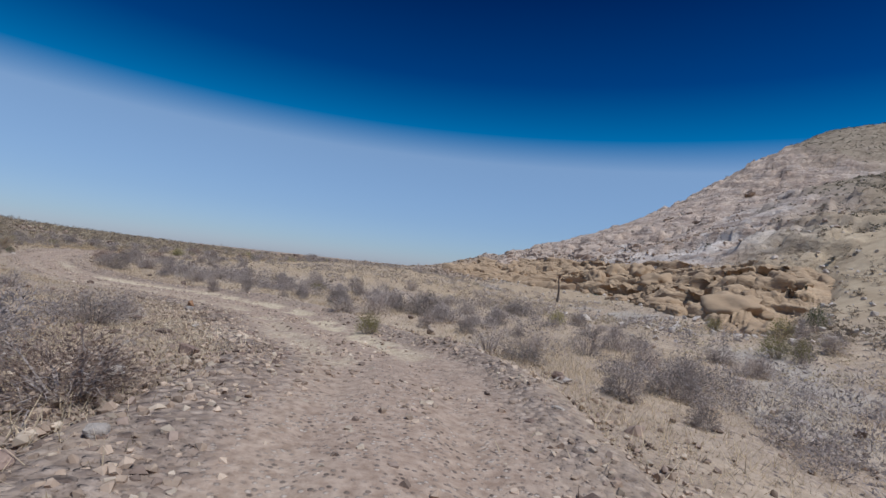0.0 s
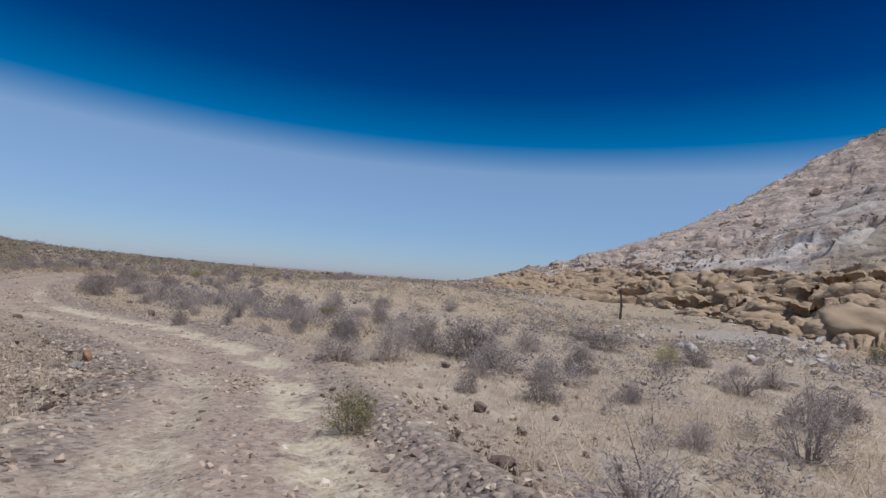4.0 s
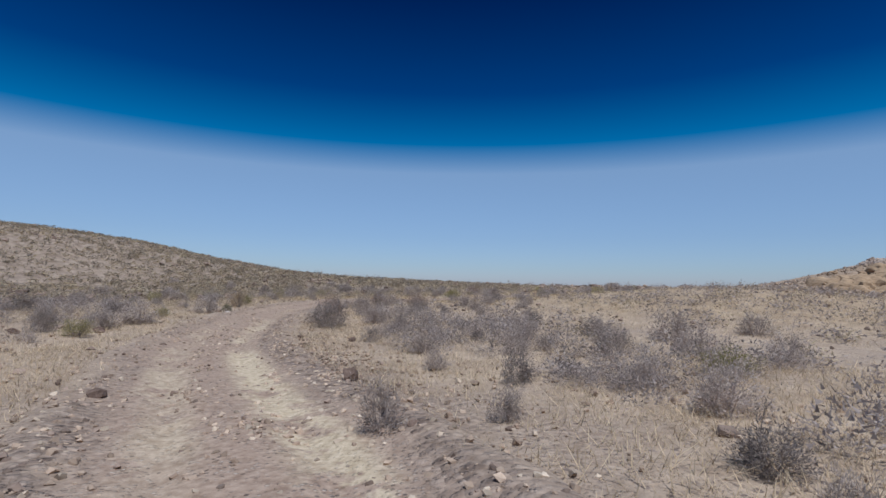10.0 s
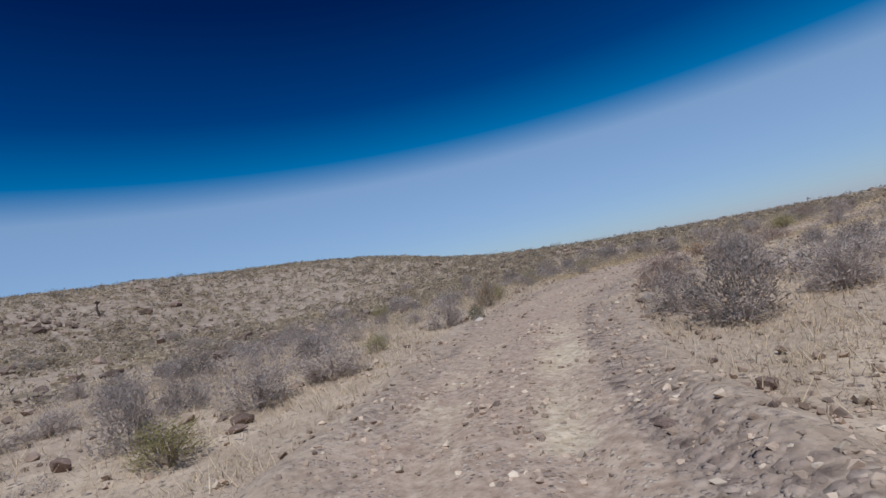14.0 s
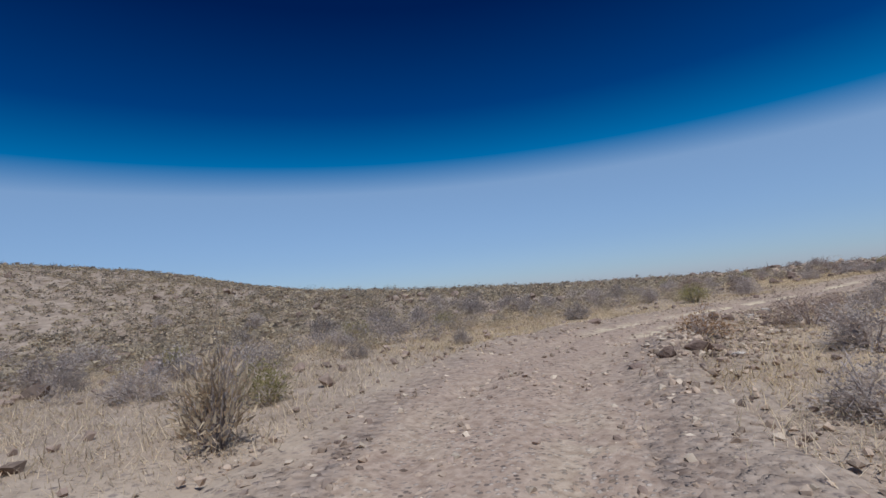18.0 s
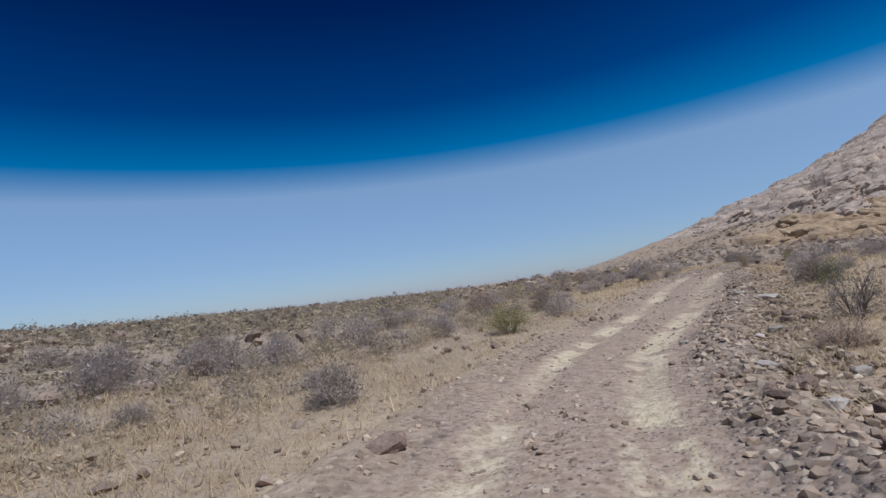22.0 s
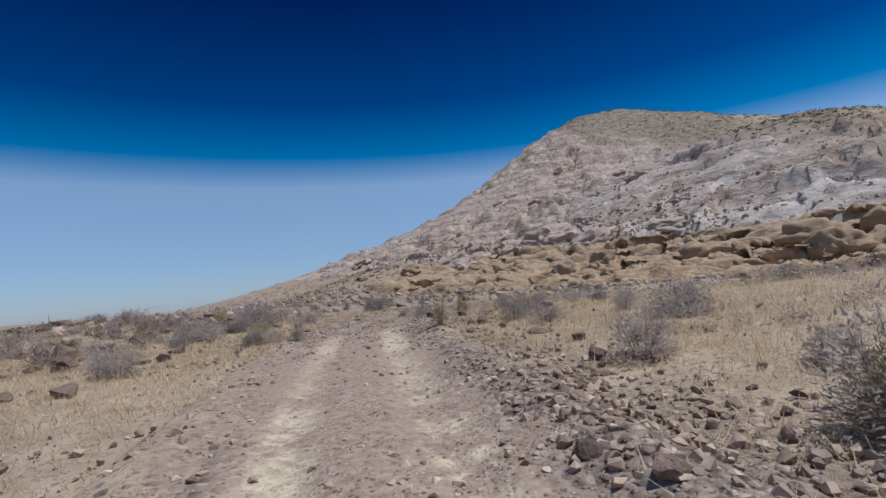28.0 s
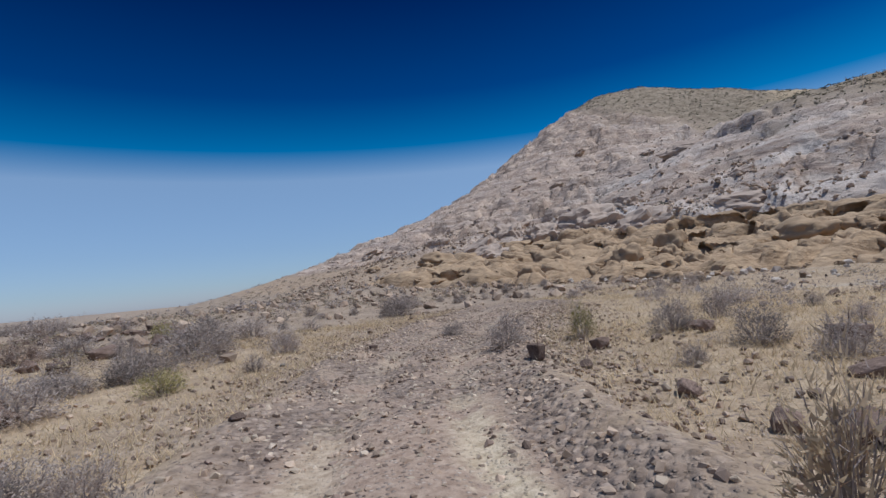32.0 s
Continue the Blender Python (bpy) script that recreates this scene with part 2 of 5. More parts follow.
def rubble_share(s, y):
    """How much rubble lies s metres right of the trail's middle: thick on the cut side, thin on the other."""
    a = np.abs(s)
    right_thick, left_thick = 0.5 * (y < 14) + 0.8 * smooth(20, 25, y) * (1 - 0.9 * smooth(26.5, 29.5, y)) + smooth(40, 44, y) * (1 - 0.75 * smooth(63, 69, y)), 1 - smooth(17, 24, y)
    edge = smooth(1.15, 1.7, a) * np.exp(-np.maximum(0, a - 1.8) / 0.45)
    wide = smooth(1.2, 1.8, a) * np.where(s > 0, (1 - smooth(2.6, 4.3, a)) * right_thick, (1 - smooth(4.4, 6.4, a)) * left_thick)
    return np.clip(0.45 * edge + 0.6 * wide * np.where(s > 0, 1.0, 1.1), 0, 1) + (0.24 + 0.20 * (a < 0.6) * (1 - smooth(24, 30, y)) + 0.10 * smooth(27, 31, y) * (1 - smooth(38, 44, y))) * (a < 1.4) * (0.15 + 1.9 * smooth(-0.2, 0.3, value_noise(y / 1.5, s / 0.5, 77) + 0.5 * value_noise(y / 0.6, s / 0.3, 78))) + 0.35 * (a < 1.6) * smooth(69, 73, y) + 0.42 * (1 - smooth(2.5, 5.5, a)) * smooth(73, 78, y)


# ---- end of the lie of the land ----

# ---- materials ----
def material(name, dark, light, grain=8.0, patch=1.2, rough=0.95, bump=0.4, depth=0.02, vary="", through=0.0, spec=0.2, beds=None):
    """A rough natural surface: two scales of colour, fine relief. vary: object or island, to shift each piece's tone."""
    m = bpy.data.materials.new(name)
    m.use_nodes = True
    n, l = m.node_tree.nodes, m.node_tree.links
    bsdf = n["Principled BSDF"]
    bsdf.inputs["Roughness"].default_value = rough
    bsdf.inputs["Specular IOR Level"].default_value = spec
    co = n.new("ShaderNodeTexCoord")
    fine, broad = n.new("ShaderNodeTexNoise"), n.new("ShaderNodeTexNoise")
    fine.inputs["Scale"].default_value, fine.inputs["Detail"].default_value = grain, 6
    broad.inputs["Scale"].default_value, broad.inputs["Detail"].default_value = patch, 3
    for t in (fine, broad):
        l.new(co.outputs["Object"], t.inputs["Vector"])
    if beds:
        mp = n.new("ShaderNodeMapping")
        mp.inputs["Scale"].default_value = beds
        l.new(co.outputs["Object"], mp.inputs["Vector"])
        l.new(mp.outputs[0], fine.inputs["Vector"])
    add = n.new("ShaderNodeMath")
    add.operation = "MULTIPLY_ADD"
    add.inputs[1].default_value = 0.55
    l.new(broad.outputs["Fac"], add.inputs[0])
    half = n.new("ShaderNodeMath")
    half.operation = "MULTIPLY"
    half.inputs[1].default_value = 0.45
    l.new(fine.outputs["Fac"], half.inputs[0])
    l.new(half.outputs[0], add.inputs[2])
    cr = n.new("ShaderNodeValToRGB")
    cr.color_ramp.elements[0].position, cr.color_ramp.elements[0].color = 0.34, (*dark, 1)
    cr.color_ramp.elements[1].position, cr.color_ramp.elements[1].color = 0.66, (*light, 1)
    l.new(add.outputs[0], cr.inputs["Fac"])
    colour = cr.outputs["Color"]
    if vary:
        if vary == "island":
            src = n.new("ShaderNodeNewGeometry").outputs["Random Per Island"]
        else:
            src = n.new("ShaderNodeObjectInfo").outputs["Random"]
        rng = n.new("ShaderNodeMapRange")
        rng.inputs["To Min"].default_value, rng.inputs["To Max"].default_value = 0.62, 1.35
        l.new(src, rng.inputs["Value"])
        hsv = n.new("ShaderNodeHueSaturation")
        l.new(rng.outputs[0], hsv.inputs["Value"])
        l.new(colour, hsv.inputs["Color"])
        colour = hsv.outputs["Color"]
    l.new(colour, bsdf.inputs["Base Color"])
    if through:
        glow, blend = n.new("ShaderNodeBsdfTranslucent"), n.new("ShaderNodeMixShader")
        blend.inputs[0].default_value = through
        l.new(colour, glow.inputs["Color"])
        l.new(bsdf.outputs[0], blend.inputs[1])
        l.new(glow.outputs[0], blend.inputs[2])
        l.new(blend.outputs[0], n["Material Output"].inputs["Surface"])
    if bump:
        b = n.new("ShaderNodeBump")
        b.inputs["Strength"].default_value, b.inputs["Distance"].default_value = bump, depth
        l.new(fine.outputs["Fac"], b.inputs["Height"])
        l.new(b.outputs["Normal"], bsdf.inputs["Normal"])
    return m


TWIG = material("weathered_twig", (0.31, 0.25, 0.212), (0.48, 0.402, 0.345), 30, 6, vary="object", bump=0)
SAGE = material("sage_leaf", (0.335, 0.274, 0.23), (0.5, 0.42, 0.357), 25, 3, vary="object", bump=0, through=0.4)
BROWN_LEAF = material("dry_brown_leaf", (0.3, 0.21, 0.158), (0.46, 0.338, 0.262), 25, 3, vary="object", bump=0, through=0.4)
RUST_LEAF = material("rusty_leaf", (0.20, 0.11, 0.05), (0.34, 0.20, 0.09), 25, 3, vary="object", bump=0, through=0.4)
YELLOW_LEAF = material("yellow_green_leaf", (0.265, 0.228, 0.088), (0.43, 0.372, 0.17), 25, 3, vary="object", bump=0, through=0.4)
GREEN_LEAF = material("grey_green_leaf", (0.10, 0.115, 0.050), (0.20, 0.21, 0.10), 25, 3, vary="object", bump=0, through=0.4)
STRAW = material("dry_grass_blade", (0.45, 0.343, 0.22), (0.665, 0.532, 0.366), 3, 0.25, vary="island", bump=0, through=0.4)
GOLD_STRAW = material("golden_grass_blade", (0.45, 0.332, 0.19), (0.665, 0.522, 0.33), 3, 0.25, vary="island", bump=0, through=0.4)
SCRUB = material("far_scrub", (0.32, 0.264, 0.228), (0.485, 0.412, 0.36), 6, 0.4, vary="island", bump=0, through=0.4)
TAN_SCRUB = material("straw_scrub", (0.375, 0.296, 0.188), (0.575, 0.468, 0.315), 6, 0.4, vary="island", bump=0, through=0.4)
CREST_SCRUB = material("crest_scrub", (0.105, 0.096, 0.068), (0.2, 0.18, 0.13), 6, 0.4, vary="island", bump=0, through=0.3)
DARK_SCRUB = material("dark_slope_leaf", (0.165, 0.138, 0.105), (0.29, 0.245, 0.19), 6, 0.4, vary="island", bump=0, through=0.4)
HILL_SCRUB = material("far_dark_scrub", (0.285, 0.228, 0.16), (0.455, 0.374, 0.275), 6, 0.4, vary="island", bump=0, through=0.4)
DARK_STONE = material("dark_volcanic_rock", (0.13, 0.085, 0.064), (0.28, 0.198, 0.15), 14, 2.5, bump=0.6, depth=0.03, vary="object")
PALE_STONE = material("pale_tan_rock", (0.335, 0.275, 0.222), (0.5, 0.425, 0.352), 12, 2.0, bump=0.6, depth=0.03, vary="object")
RUST_STONE = material("rusty_rock", (0.26, 0.13, 0.065), (0.42, 0.25, 0.14), 12, 2.0, bump=0.6, depth=0.03)
RUBBLE = material("mixed_rubble", (0.27, 0.188, 0.13), (0.505, 0.382, 0.275), 9, 0.7, bump=0.5, depth=0.02, vary="island")
DARK_RUBBLE = material("dark_field_stone", (0.175, 0.121, 0.09), (0.37, 0.274, 0.207), 9, 0.7, bump=0.5, depth=0.02, vary="island")
TAN_RUBBLE = material("tan_rubble", (0.36, 0.272, 0.188), (0.58, 0.465, 0.345), 9, 0.7, bump=0.5, depth=0.02, vary="island")
SANDSTONE = material("ochre_sandstone", (0.284, 0.192, 0.114), (0.488, 0.346, 0.214), 2.4, 0.35, bump=1.0, depth=0.15, beds=(0.8, 0.8, 1.7))
SNAG_WOOD = material("dead_snag_wood", (0.11, 0.085, 0.072), (0.24, 0.19, 0.16), 40, 6, bump=0.3, depth=0.01)
CLIFF_ROCK = material("pinkish_cliff_rock", (0.38, 0.284, 0.215), (0.585, 0.468, 0.37), 0.9, 0.2, bump=0.8, depth=0.4, beds=(0.8, 0.8, 2.0))
POST_WOOD = material("weathered_post_wood", (0.06, 0.045, 0.038), (0.15, 0.12, 0.10), 40, 6, bump=0.5, depth=0.01)


def ground_material():
    m = bpy.data.materials.new("desert_ground")
    m.use_nodes = True
    n, l = m.node_tree.nodes, m.node_tree.links
    bsdf = n["Principled BSDF"]
    bsdf.inputs["Roughness"].default_value, bsdf.inputs["Specular IOR Level"].default_value = 0.96, 0.15
    co = n.new("ShaderNodeTexCoord")

    def noise_at(scale, detail=5, rough=0.6, stretch=None):
        t = n.new("ShaderNodeTexNoise")
        t.inputs["Scale"].default_value, t.inputs["Detail"].default_value, t.inputs["Roughness"].default_value = scale, detail, rough
        if stretch:
            mp = n.new("ShaderNodeMapping")
            mp.inputs["Scale"].default_value = stretch
            l.new(co.outputs["Object"], mp.inputs["Vector"])
            l.new(mp.outputs[0], t.inputs["Vector"])
        else:
            l.new(co.outputs["Object"], t.inputs["Vector"])
        return t.outputs["Fac"]

    def tone(fac, dark, light, a=0.35, b=0.65):
        cr = n.new("ShaderNodeValToRGB")
        cr.color_ramp.elements[0].position, cr.color_ramp.elements[0].color = a, (*dark, 1)
        cr.color_ramp.elements[1].position, cr.color_ramp.elements[1].color = b, (*light, 1)
        l.new(fac, cr.inputs["Fac"])
        return cr.outputs["Color"]

    def mix(fac, a, b):
        x = n.new("ShaderNodeMix")
        x.data_type = "RGBA"
        l.new(fac, x.inputs["Factor"])
        l.new(a, x.inputs[6])
        l.new(b, x.inputs[7])
        return x.outputs[2]

    def attribute(name):
        a = n.new("ShaderNodeAttribute")
        a.attribute_name = name
        return a.outputs["Fac"]

    def times(a, b):
        x = n.new("ShaderNodeMath")
        x.operation = "MULTIPLY"
        l.new(a, x.inputs[0])
        l.new(b, x.inputs[1])
        return x.outputs[0]

    def step(fac, a, b):
        x = n.new("ShaderNodeMapRange")
        x.inputs["From Min"].default_value, x.inputs["From Max"].default_value = a, b
        l.new(fac, x.inputs["Value"])
        return x.outputs[0]

    fine, mid, broad = noise_at(9, 8), noise_at(1.7, 6), noise_at(0.22, 5)
    soil = tone(fine, (0.28, 0.206, 0.146), (0.46, 0.358, 0.268))
    grass = tone(mid, (0.357, 0.264, 0.179), (0.522, 0.402, 0.284))
    col = mix(step(broad, 0.36, 0.54), soil, grass)
    col = mix(attribute("golden"), col, tone(mid, (0.345, 0.246, 0.15), (0.505, 0.382, 0.247)))
    stones = n.new("ShaderNodeTexVoronoi")
    stones.inputs["Scale"].default_value = 7.0
    l.new(co.outputs["Object"], stones.inputs["Vector"])
    stony = times(step(stones.outputs["Distance"], 0.32, 0.20), step(mid, 0.40, 0.56))
    col = mix(stony, col, tone(fine, (0.10, 0.075, 0.062), (0.26, 0.20, 0.165)))
    col = mix(attribute("stony"), col, tone(noise_at(1.1, 8, 0.7), (0.20, 0.145, 0.105), (0.42, 0.33, 0.25)))
    grit = n.new("ShaderNodeTexVoronoi")
    grit.inputs["Scale"].default_value = 17.0
    l.new(co.outputs["Object"], grit.inputs["Vector"])
    gritty = times(step(grit.outputs["Distance"], 0.42, 0.22), step(noise_at(2.6, 4), 0.38, 0.52))
    track = tone(fine, (0.275, 0.19, 0.133), (0.44, 0.325, 0.238))
    pebble = tone(grit.outputs["Color"], (0.12, 0.087, 0.068), (0.50, 0.40, 0.315), 0.2, 0.8)
    col = mix(attribute("trail"), col, mix(gritty, track, pebble))
    shards = n.new("ShaderNodeTexVoronoi")
    shards.inputs["Scale"].default_value, shards.inputs["Randomness"].default_value = 8.5, 1.0
    l.new(co.outputs["Object"], shards.inputs["Vector"])
    heap = tone(shards.outputs["Color"], (0.14, 0.098, 0.075), (0.47, 0.36, 0.275), 0.15, 0.9)
    gaps = step(shards.outputs["Distance"], 0.62, 0.40)
    rubbly = times(attribute("rubble"), step(noise_at(0.9, 4), 0.34, 0.50))
    col = mix(rubbly, col, mix(gaps, tone(fine, (0.20, 0.145, 0.106), (0.35, 0.265, 0.20)), heap))
    col = mix(attribute("sand"), col, tone(fine, (0.32, 0.262, 0.205), (0.49, 0.415, 0.338)))
    cream = tone(fine, (0.44, 0.34, 0.215), (0.66, 0.535, 0.37))
    bands = step(noise_at(1.0, 7, 0.66), 0.43, 0.50)
    col = mix(times(attribute("cream"), bands), col, cream)
    col = mix(attribute("ochre"), col, mix(step(mid, 0.35, 0.62), tone(noise_at(0.9, 7), (0.285, 0.19, 0.115), (0.49, 0.352, 0.225)), tone(fine, (0.30, 0.222, 0.155), (0.46, 0.355, 0.262))))
    beds = noise_at(0.075, 7, 0.62, (0.55, 0.55, 1.9))
    streak = noise_at(0.30, 9, 0.62)
    pink = tone(streak, (0.395, 0.285, 0.21), (0.59, 0.46, 0.355))
    chalk = tone(streak, (0.49, 0.407, 0.34), (0.69, 0.602, 0.52))
    seams = tone(noise_at(0.5, 6, 0.6, (0.25, 0.25, 2.6)), (0.29, 0.212, 0.162), (0.50, 0.40, 0.325), 0.40, 0.62)
    rocky = mix(step(noise_at(0.16, 5), 0.44, 0.56), pink, seams)
    col = mix(attribute("pale"), col, mix(times(attribute("chalk"), step(beds, 0.45, 0.54)), rocky, chalk))
    col = mix(attribute("top"), col, tone(noise_at(0.35, 8), (0.20, 0.153, 0.104), (0.36, 0.285, 0.20)))
    col = mix(attribute("shoulder"), col, tone(noise_at(0.5, 8), (0.35, 0.258, 0.158), (0.525, 0.405, 0.262)))
    l.new(col, bsdf.inputs["Base Color"])
    b1, b2 = n.new("ShaderNodeBump"), n.new("ShaderNodeBump")
    b1.inputs["Strength"].default_value, b1.inputs["Distance"].default_value = 0.55, 0.05
    b2.inputs["Strength"].default_value, b2.inputs["Distance"].default_value = 0.4, 0.12
    lumps = n.new("ShaderNodeBump")
    lumps.inputs["Strength"].default_value, lumps.inputs["Distance"].default_value = 1.0, 0.06
    l.new(times(rubbly, step(shards.outputs["Distance"], 0.75, 0.1)), lumps.inputs["Height"])
    bumpy = n.new("ShaderNodeMath")
    bumpy.operation = "MULTIPLY_ADD"
    bumpy.inputs[1].default_value = 0.9
    l.new(gritty, bumpy.inputs[0])
    l.new(fine, bumpy.inputs[2])
    l.new(bumpy.outputs[0], b1.inputs["Height"])
    l.new(mid, b2.inputs["Height"])
    crag = n.new("ShaderNodeBump")
    crag.inputs["Strength"].default_value, crag.inputs["Distance"].default_value = 0.9, 0.9
    l.new(times(attribute("pale"), noise_at(0.45, 9, 0.62, (1.0, 1.0, 1.8))), crag.inputs["Height"])
    l.new(lumps.outputs["Normal"], crag.inputs["Normal"])
    l.new(crag.outputs["Normal"], b2.inputs["Normal"])
    l.new(b2.outputs["Normal"], b1.inputs["Normal"])
    l.new(b1.outputs["Normal"], bsdf.inputs["Normal"])
    return m


# ---- the ground: one sheet to the horizon ----
def mesh_of(name, verts, faces, mat, shade_smooth=False):
    me = bpy.data.meshes.new(name)
    verts, faces = np.asarray(verts, dtype=np.float32), np.asarray(faces, dtype=np.int32)
    me.vertices.add(len(verts))
    me.vertices.foreach_set("co", verts.ravel())
    k = faces.shape[1]
    me.loops.add(faces.size)
    me.loops.foreach_set("vertex_index", faces.ravel())
    me.polygons.add(len(faces))
    me.polygons.foreach_set("loop_start", np.arange(0, faces.size, k, dtype=np.int32))
    me.polygons.foreach_set("use_smooth", np.full(len(faces), shade_smooth))
    me.update(calc_edges=True)
    me.materials.append(mat)
    return me


def onward(start, *stretches):
    """Grid lines going on from start: (step, end) for each stretch, the last one widening by its third number."""
    out, v = [], start
    for step, end, growth in stretches:
        while v < end:
            step *= growth
            v += step
            out.append(v)
    return np.array(out)


gx = np.r_[-46 - onward(0, (0.4, 2600, 1.075))[::-1], np.arange(-46, 8.01, 0.6), onward(8, (0.55, 46, 1), (0.8, 125, 1), (1.4, 190, 1), (1.4, 2800, 1.08))]
gy = np.r_[-12 - onward(0, (0.4, 2600, 1.075))[::-1], np.arange(-12, 100.01, 0.6), onward(100, (0.8, 205, 1), (1.3, 260, 1), (1.4, 2800, 1.08))]
GX, GY = np.meshgrid(gx, gy)
gz, gside, grun, gochre, gpale, gtop = ground(GX, GY, True)
nx, ny = len(gx), len(gy)
idx = np.arange(nx * ny).reshape(ny, nx)
quads = np.stack([idx[:-1, :-1], idx[:-1, 1:], idx[1:, 1:], idx[1:, :-1]], -1).reshape(-1, 4)
ground_mesh = mesh_of("ground", np.stack([GX, GY, gz - 0.16 * (1 - smooth(1.9, 2.5, np.abs(gside)))], -1).reshape(-1, 3), quads, ground_material(), True)


def paint(me, x, y, side, run, ochre, pale, top):
    s = np.abs(side)
    patchy = smooth(-0.1 - 0.22 * (1 - smooth(24, 30, y)), 0.22 - 0.20 * (1 - smooth(24, 30, y)), fbm(run, side, 3.5, 2, 31)) * (0.25 + 0.75 * smooth(43, 48, y) + 1.0 * (1 - smooth(28, 36, y))) + 0.5 * smooth(45, 50, y)
    rut = np.exp(-((s - 0.80) / (0.42 - 0.15 * smooth(36, 44, y))) ** 4) * (0.15 + 0.95 * patchy)
    layers = {"trail": 1 - smooth(1.2, 2.2, s + 0.5 * fbm(x, y, 1.2, 3, 30)), "cream": rut * (1 - 0.6 * smooth(69, 75, y)) * np.where(side > 0.1, (0.25 + 0.75 * smooth(7, 12, y)) * (0.72 + 0.28 * smooth(38, 45, y)), 0.42 + 0.22 * smooth(42, 47, y)), "golden": 0.85 * smooth(38, 50, y + 9 * fbm(x, y, 9, 3, 66)), "sand": sandy(x, y), "ochre": ochre, "pale": pale, "chalk": (1 - smooth(108, 138, y - 0.5 * (x - 30))) * (0.35 + 0.65 * smooth(5, 9, swells(x, y)) * (1 - smooth(17, 25, swells(x, y)))), "top": top, "shoulder": 0.85 * smooth(18, 30, x) * (1 - smooth(22, 44, y - 0.62 * x + 12 * fbm(x, y, 15, 4, 47))), "rubble": rubble_share(side, y) * ((s > 1.25) | (y > 75)) * (s < 6.5) * (y < 96) * 1.3, "stony": 0.9 * np.maximum(smooth(-22, -40, x + 12 * fbm(x, y, 16, 3, 44)), 0.8 * smooth(78, 96, y + 14 * fbm(x, y, 12, 3, 45))) * (1 - smooth(0.5, 3.5, 4.5 - s))}
    for key, val in layers.items():
        me.attributes.new(key, "FLOAT", "POINT").data.foreach_set("value", np.clip(val, 0, 1).astype(np.float32).ravel())


GROUND = ground_mesh.materials[0]
paint(ground_mesh, GX, GY, gside, grun, gochre, gpale, gtop)
tagged(new("ground", ground_mesh), "dry tan desert flats and a bare rocky hill with ochre ledges", "ground", kind="structure")

# the trail itself, a finer strip laid over the sheet
lane = np.arange(-2.7, 2.71, 0.12)
right = np.stack([AHEAD[:, 1], -AHEAD[:, 0]], -1)
fine_line = np.repeat(np.arange(len(LINE) - 1), 2)
mid_line = np.tile((0.0, 0.5), len(LINE) - 1)[:, None]
line2 = LINE[fine_line] * (1 - mid_line) + LINE[fine_line + 1] * mid_line
right2 = right[fine_line] * (1 - mid_line) + right[fine_line + 1] * mid_line
TX = line2[:, None, 0] + right2[:, None, 0] * lane
TY = line2[:, None, 1] + right2[:, None, 1] * lane
tz, tside, trun, tochre, tpale, ttop = ground(TX, TY, True)
slab = smooth(0.02, 0.10, fbm(TX, TY, 0.8, 2, 33)) * np.exp(-((np.abs(tside) - 0.76) / 0.34) ** 4)
tz = tz + 0.02 + 0.025 * slab + 0.03 * fbm(TX, TY, 0.45, 1, 34) - 0.16 * smooth(2.25, 2.65, np.abs(lane))[None, :]
tn, tm = TX.shape
tid = np.arange(tn * tm).reshape(tn, tm)
tquads = np.stack([tid[:-1, :-1], tid[:-1, 1:], tid[1:, 1:], tid[1:, :-1]], -1).reshape(-1, 4)
trail_mesh = mesh_of("trail", np.stack([TX, TY, tz], -1).reshape(-1, 3), tquads, GROUND, True)
paint(trail_mesh, TX, TY, tside, trun, 0 * tz, 0 * tz, 0 * tz)
tagged(new("road", trail_mesh), "rough dirt trail with two pale cream wheel ruts", "trail", kind="structure")

# ---- shapes for plants and stones ----
rng = np.random.default_rng(11)


def cone(V, F, a, b, ra, rb=0.0):
    """A thin three-sided twig from a to b; it ends in a point where rb is 0."""
    a, b = np.asarray(a, float), np.asarray(b, float)
    d = b - a
    d = d / (np.linalg.norm(d) + 1e-9)
    u = np.cross(d, (0.3, 0.5, 0.81))
    u /= np.linalg.norm(u) + 1e-9
    v = np.cross(d, u)
    k = len(V)
    for i in range(3):
        w = 2.0944 * i
        V.append(a + ra * (math.cos(w) * u + math.sin(w) * v))
    if rb:
        for i in range(3):
            w = 2.0944 * i
            V.append(b + rb * (math.cos(w) * u + math.sin(w) * v))
        for i in range(3):
            j = (i + 1) % 3
            F.append((k + i, k + j, k + 3 + j))
            F.append((k + i, k + 3 + j, k + 3 + i))
    else:
        V.append(b)
        for i in range(3):
            F.append((k + i, k + (i + 1) % 3, k + 3))


def sprig(V, F, p, out, size, wide=1.0):
    """A narrow upright leafy sprig."""
    d = out / (np.linalg.norm(out) + 1e-9) + rng.normal(size=3) * 0.7 + (0, 0, 0.45)
    d /= np.linalg.norm(d)
    w = np.cross(d, rng.normal(size=3))
    w *= 0.085 * wide * size / (np.linalg.norm(w) + 1e-9)
    k = len(V)
    V.extend([p - w, p + w, p + d * size])
    F.append((k, k + 1, k + 2))


def leaf(V, F, p, size):
    d, e = rng.normal(size=3), rng.normal(size=3)
    d, e = d / np.linalg.norm(d), e / np.linalg.norm(e)
    k = len(V)
    V.extend([p - 0.5 * size * d, p + 0.5 * size * d, p + 0.9 * size * e])
    F.append((k, k + 1, k + 2))


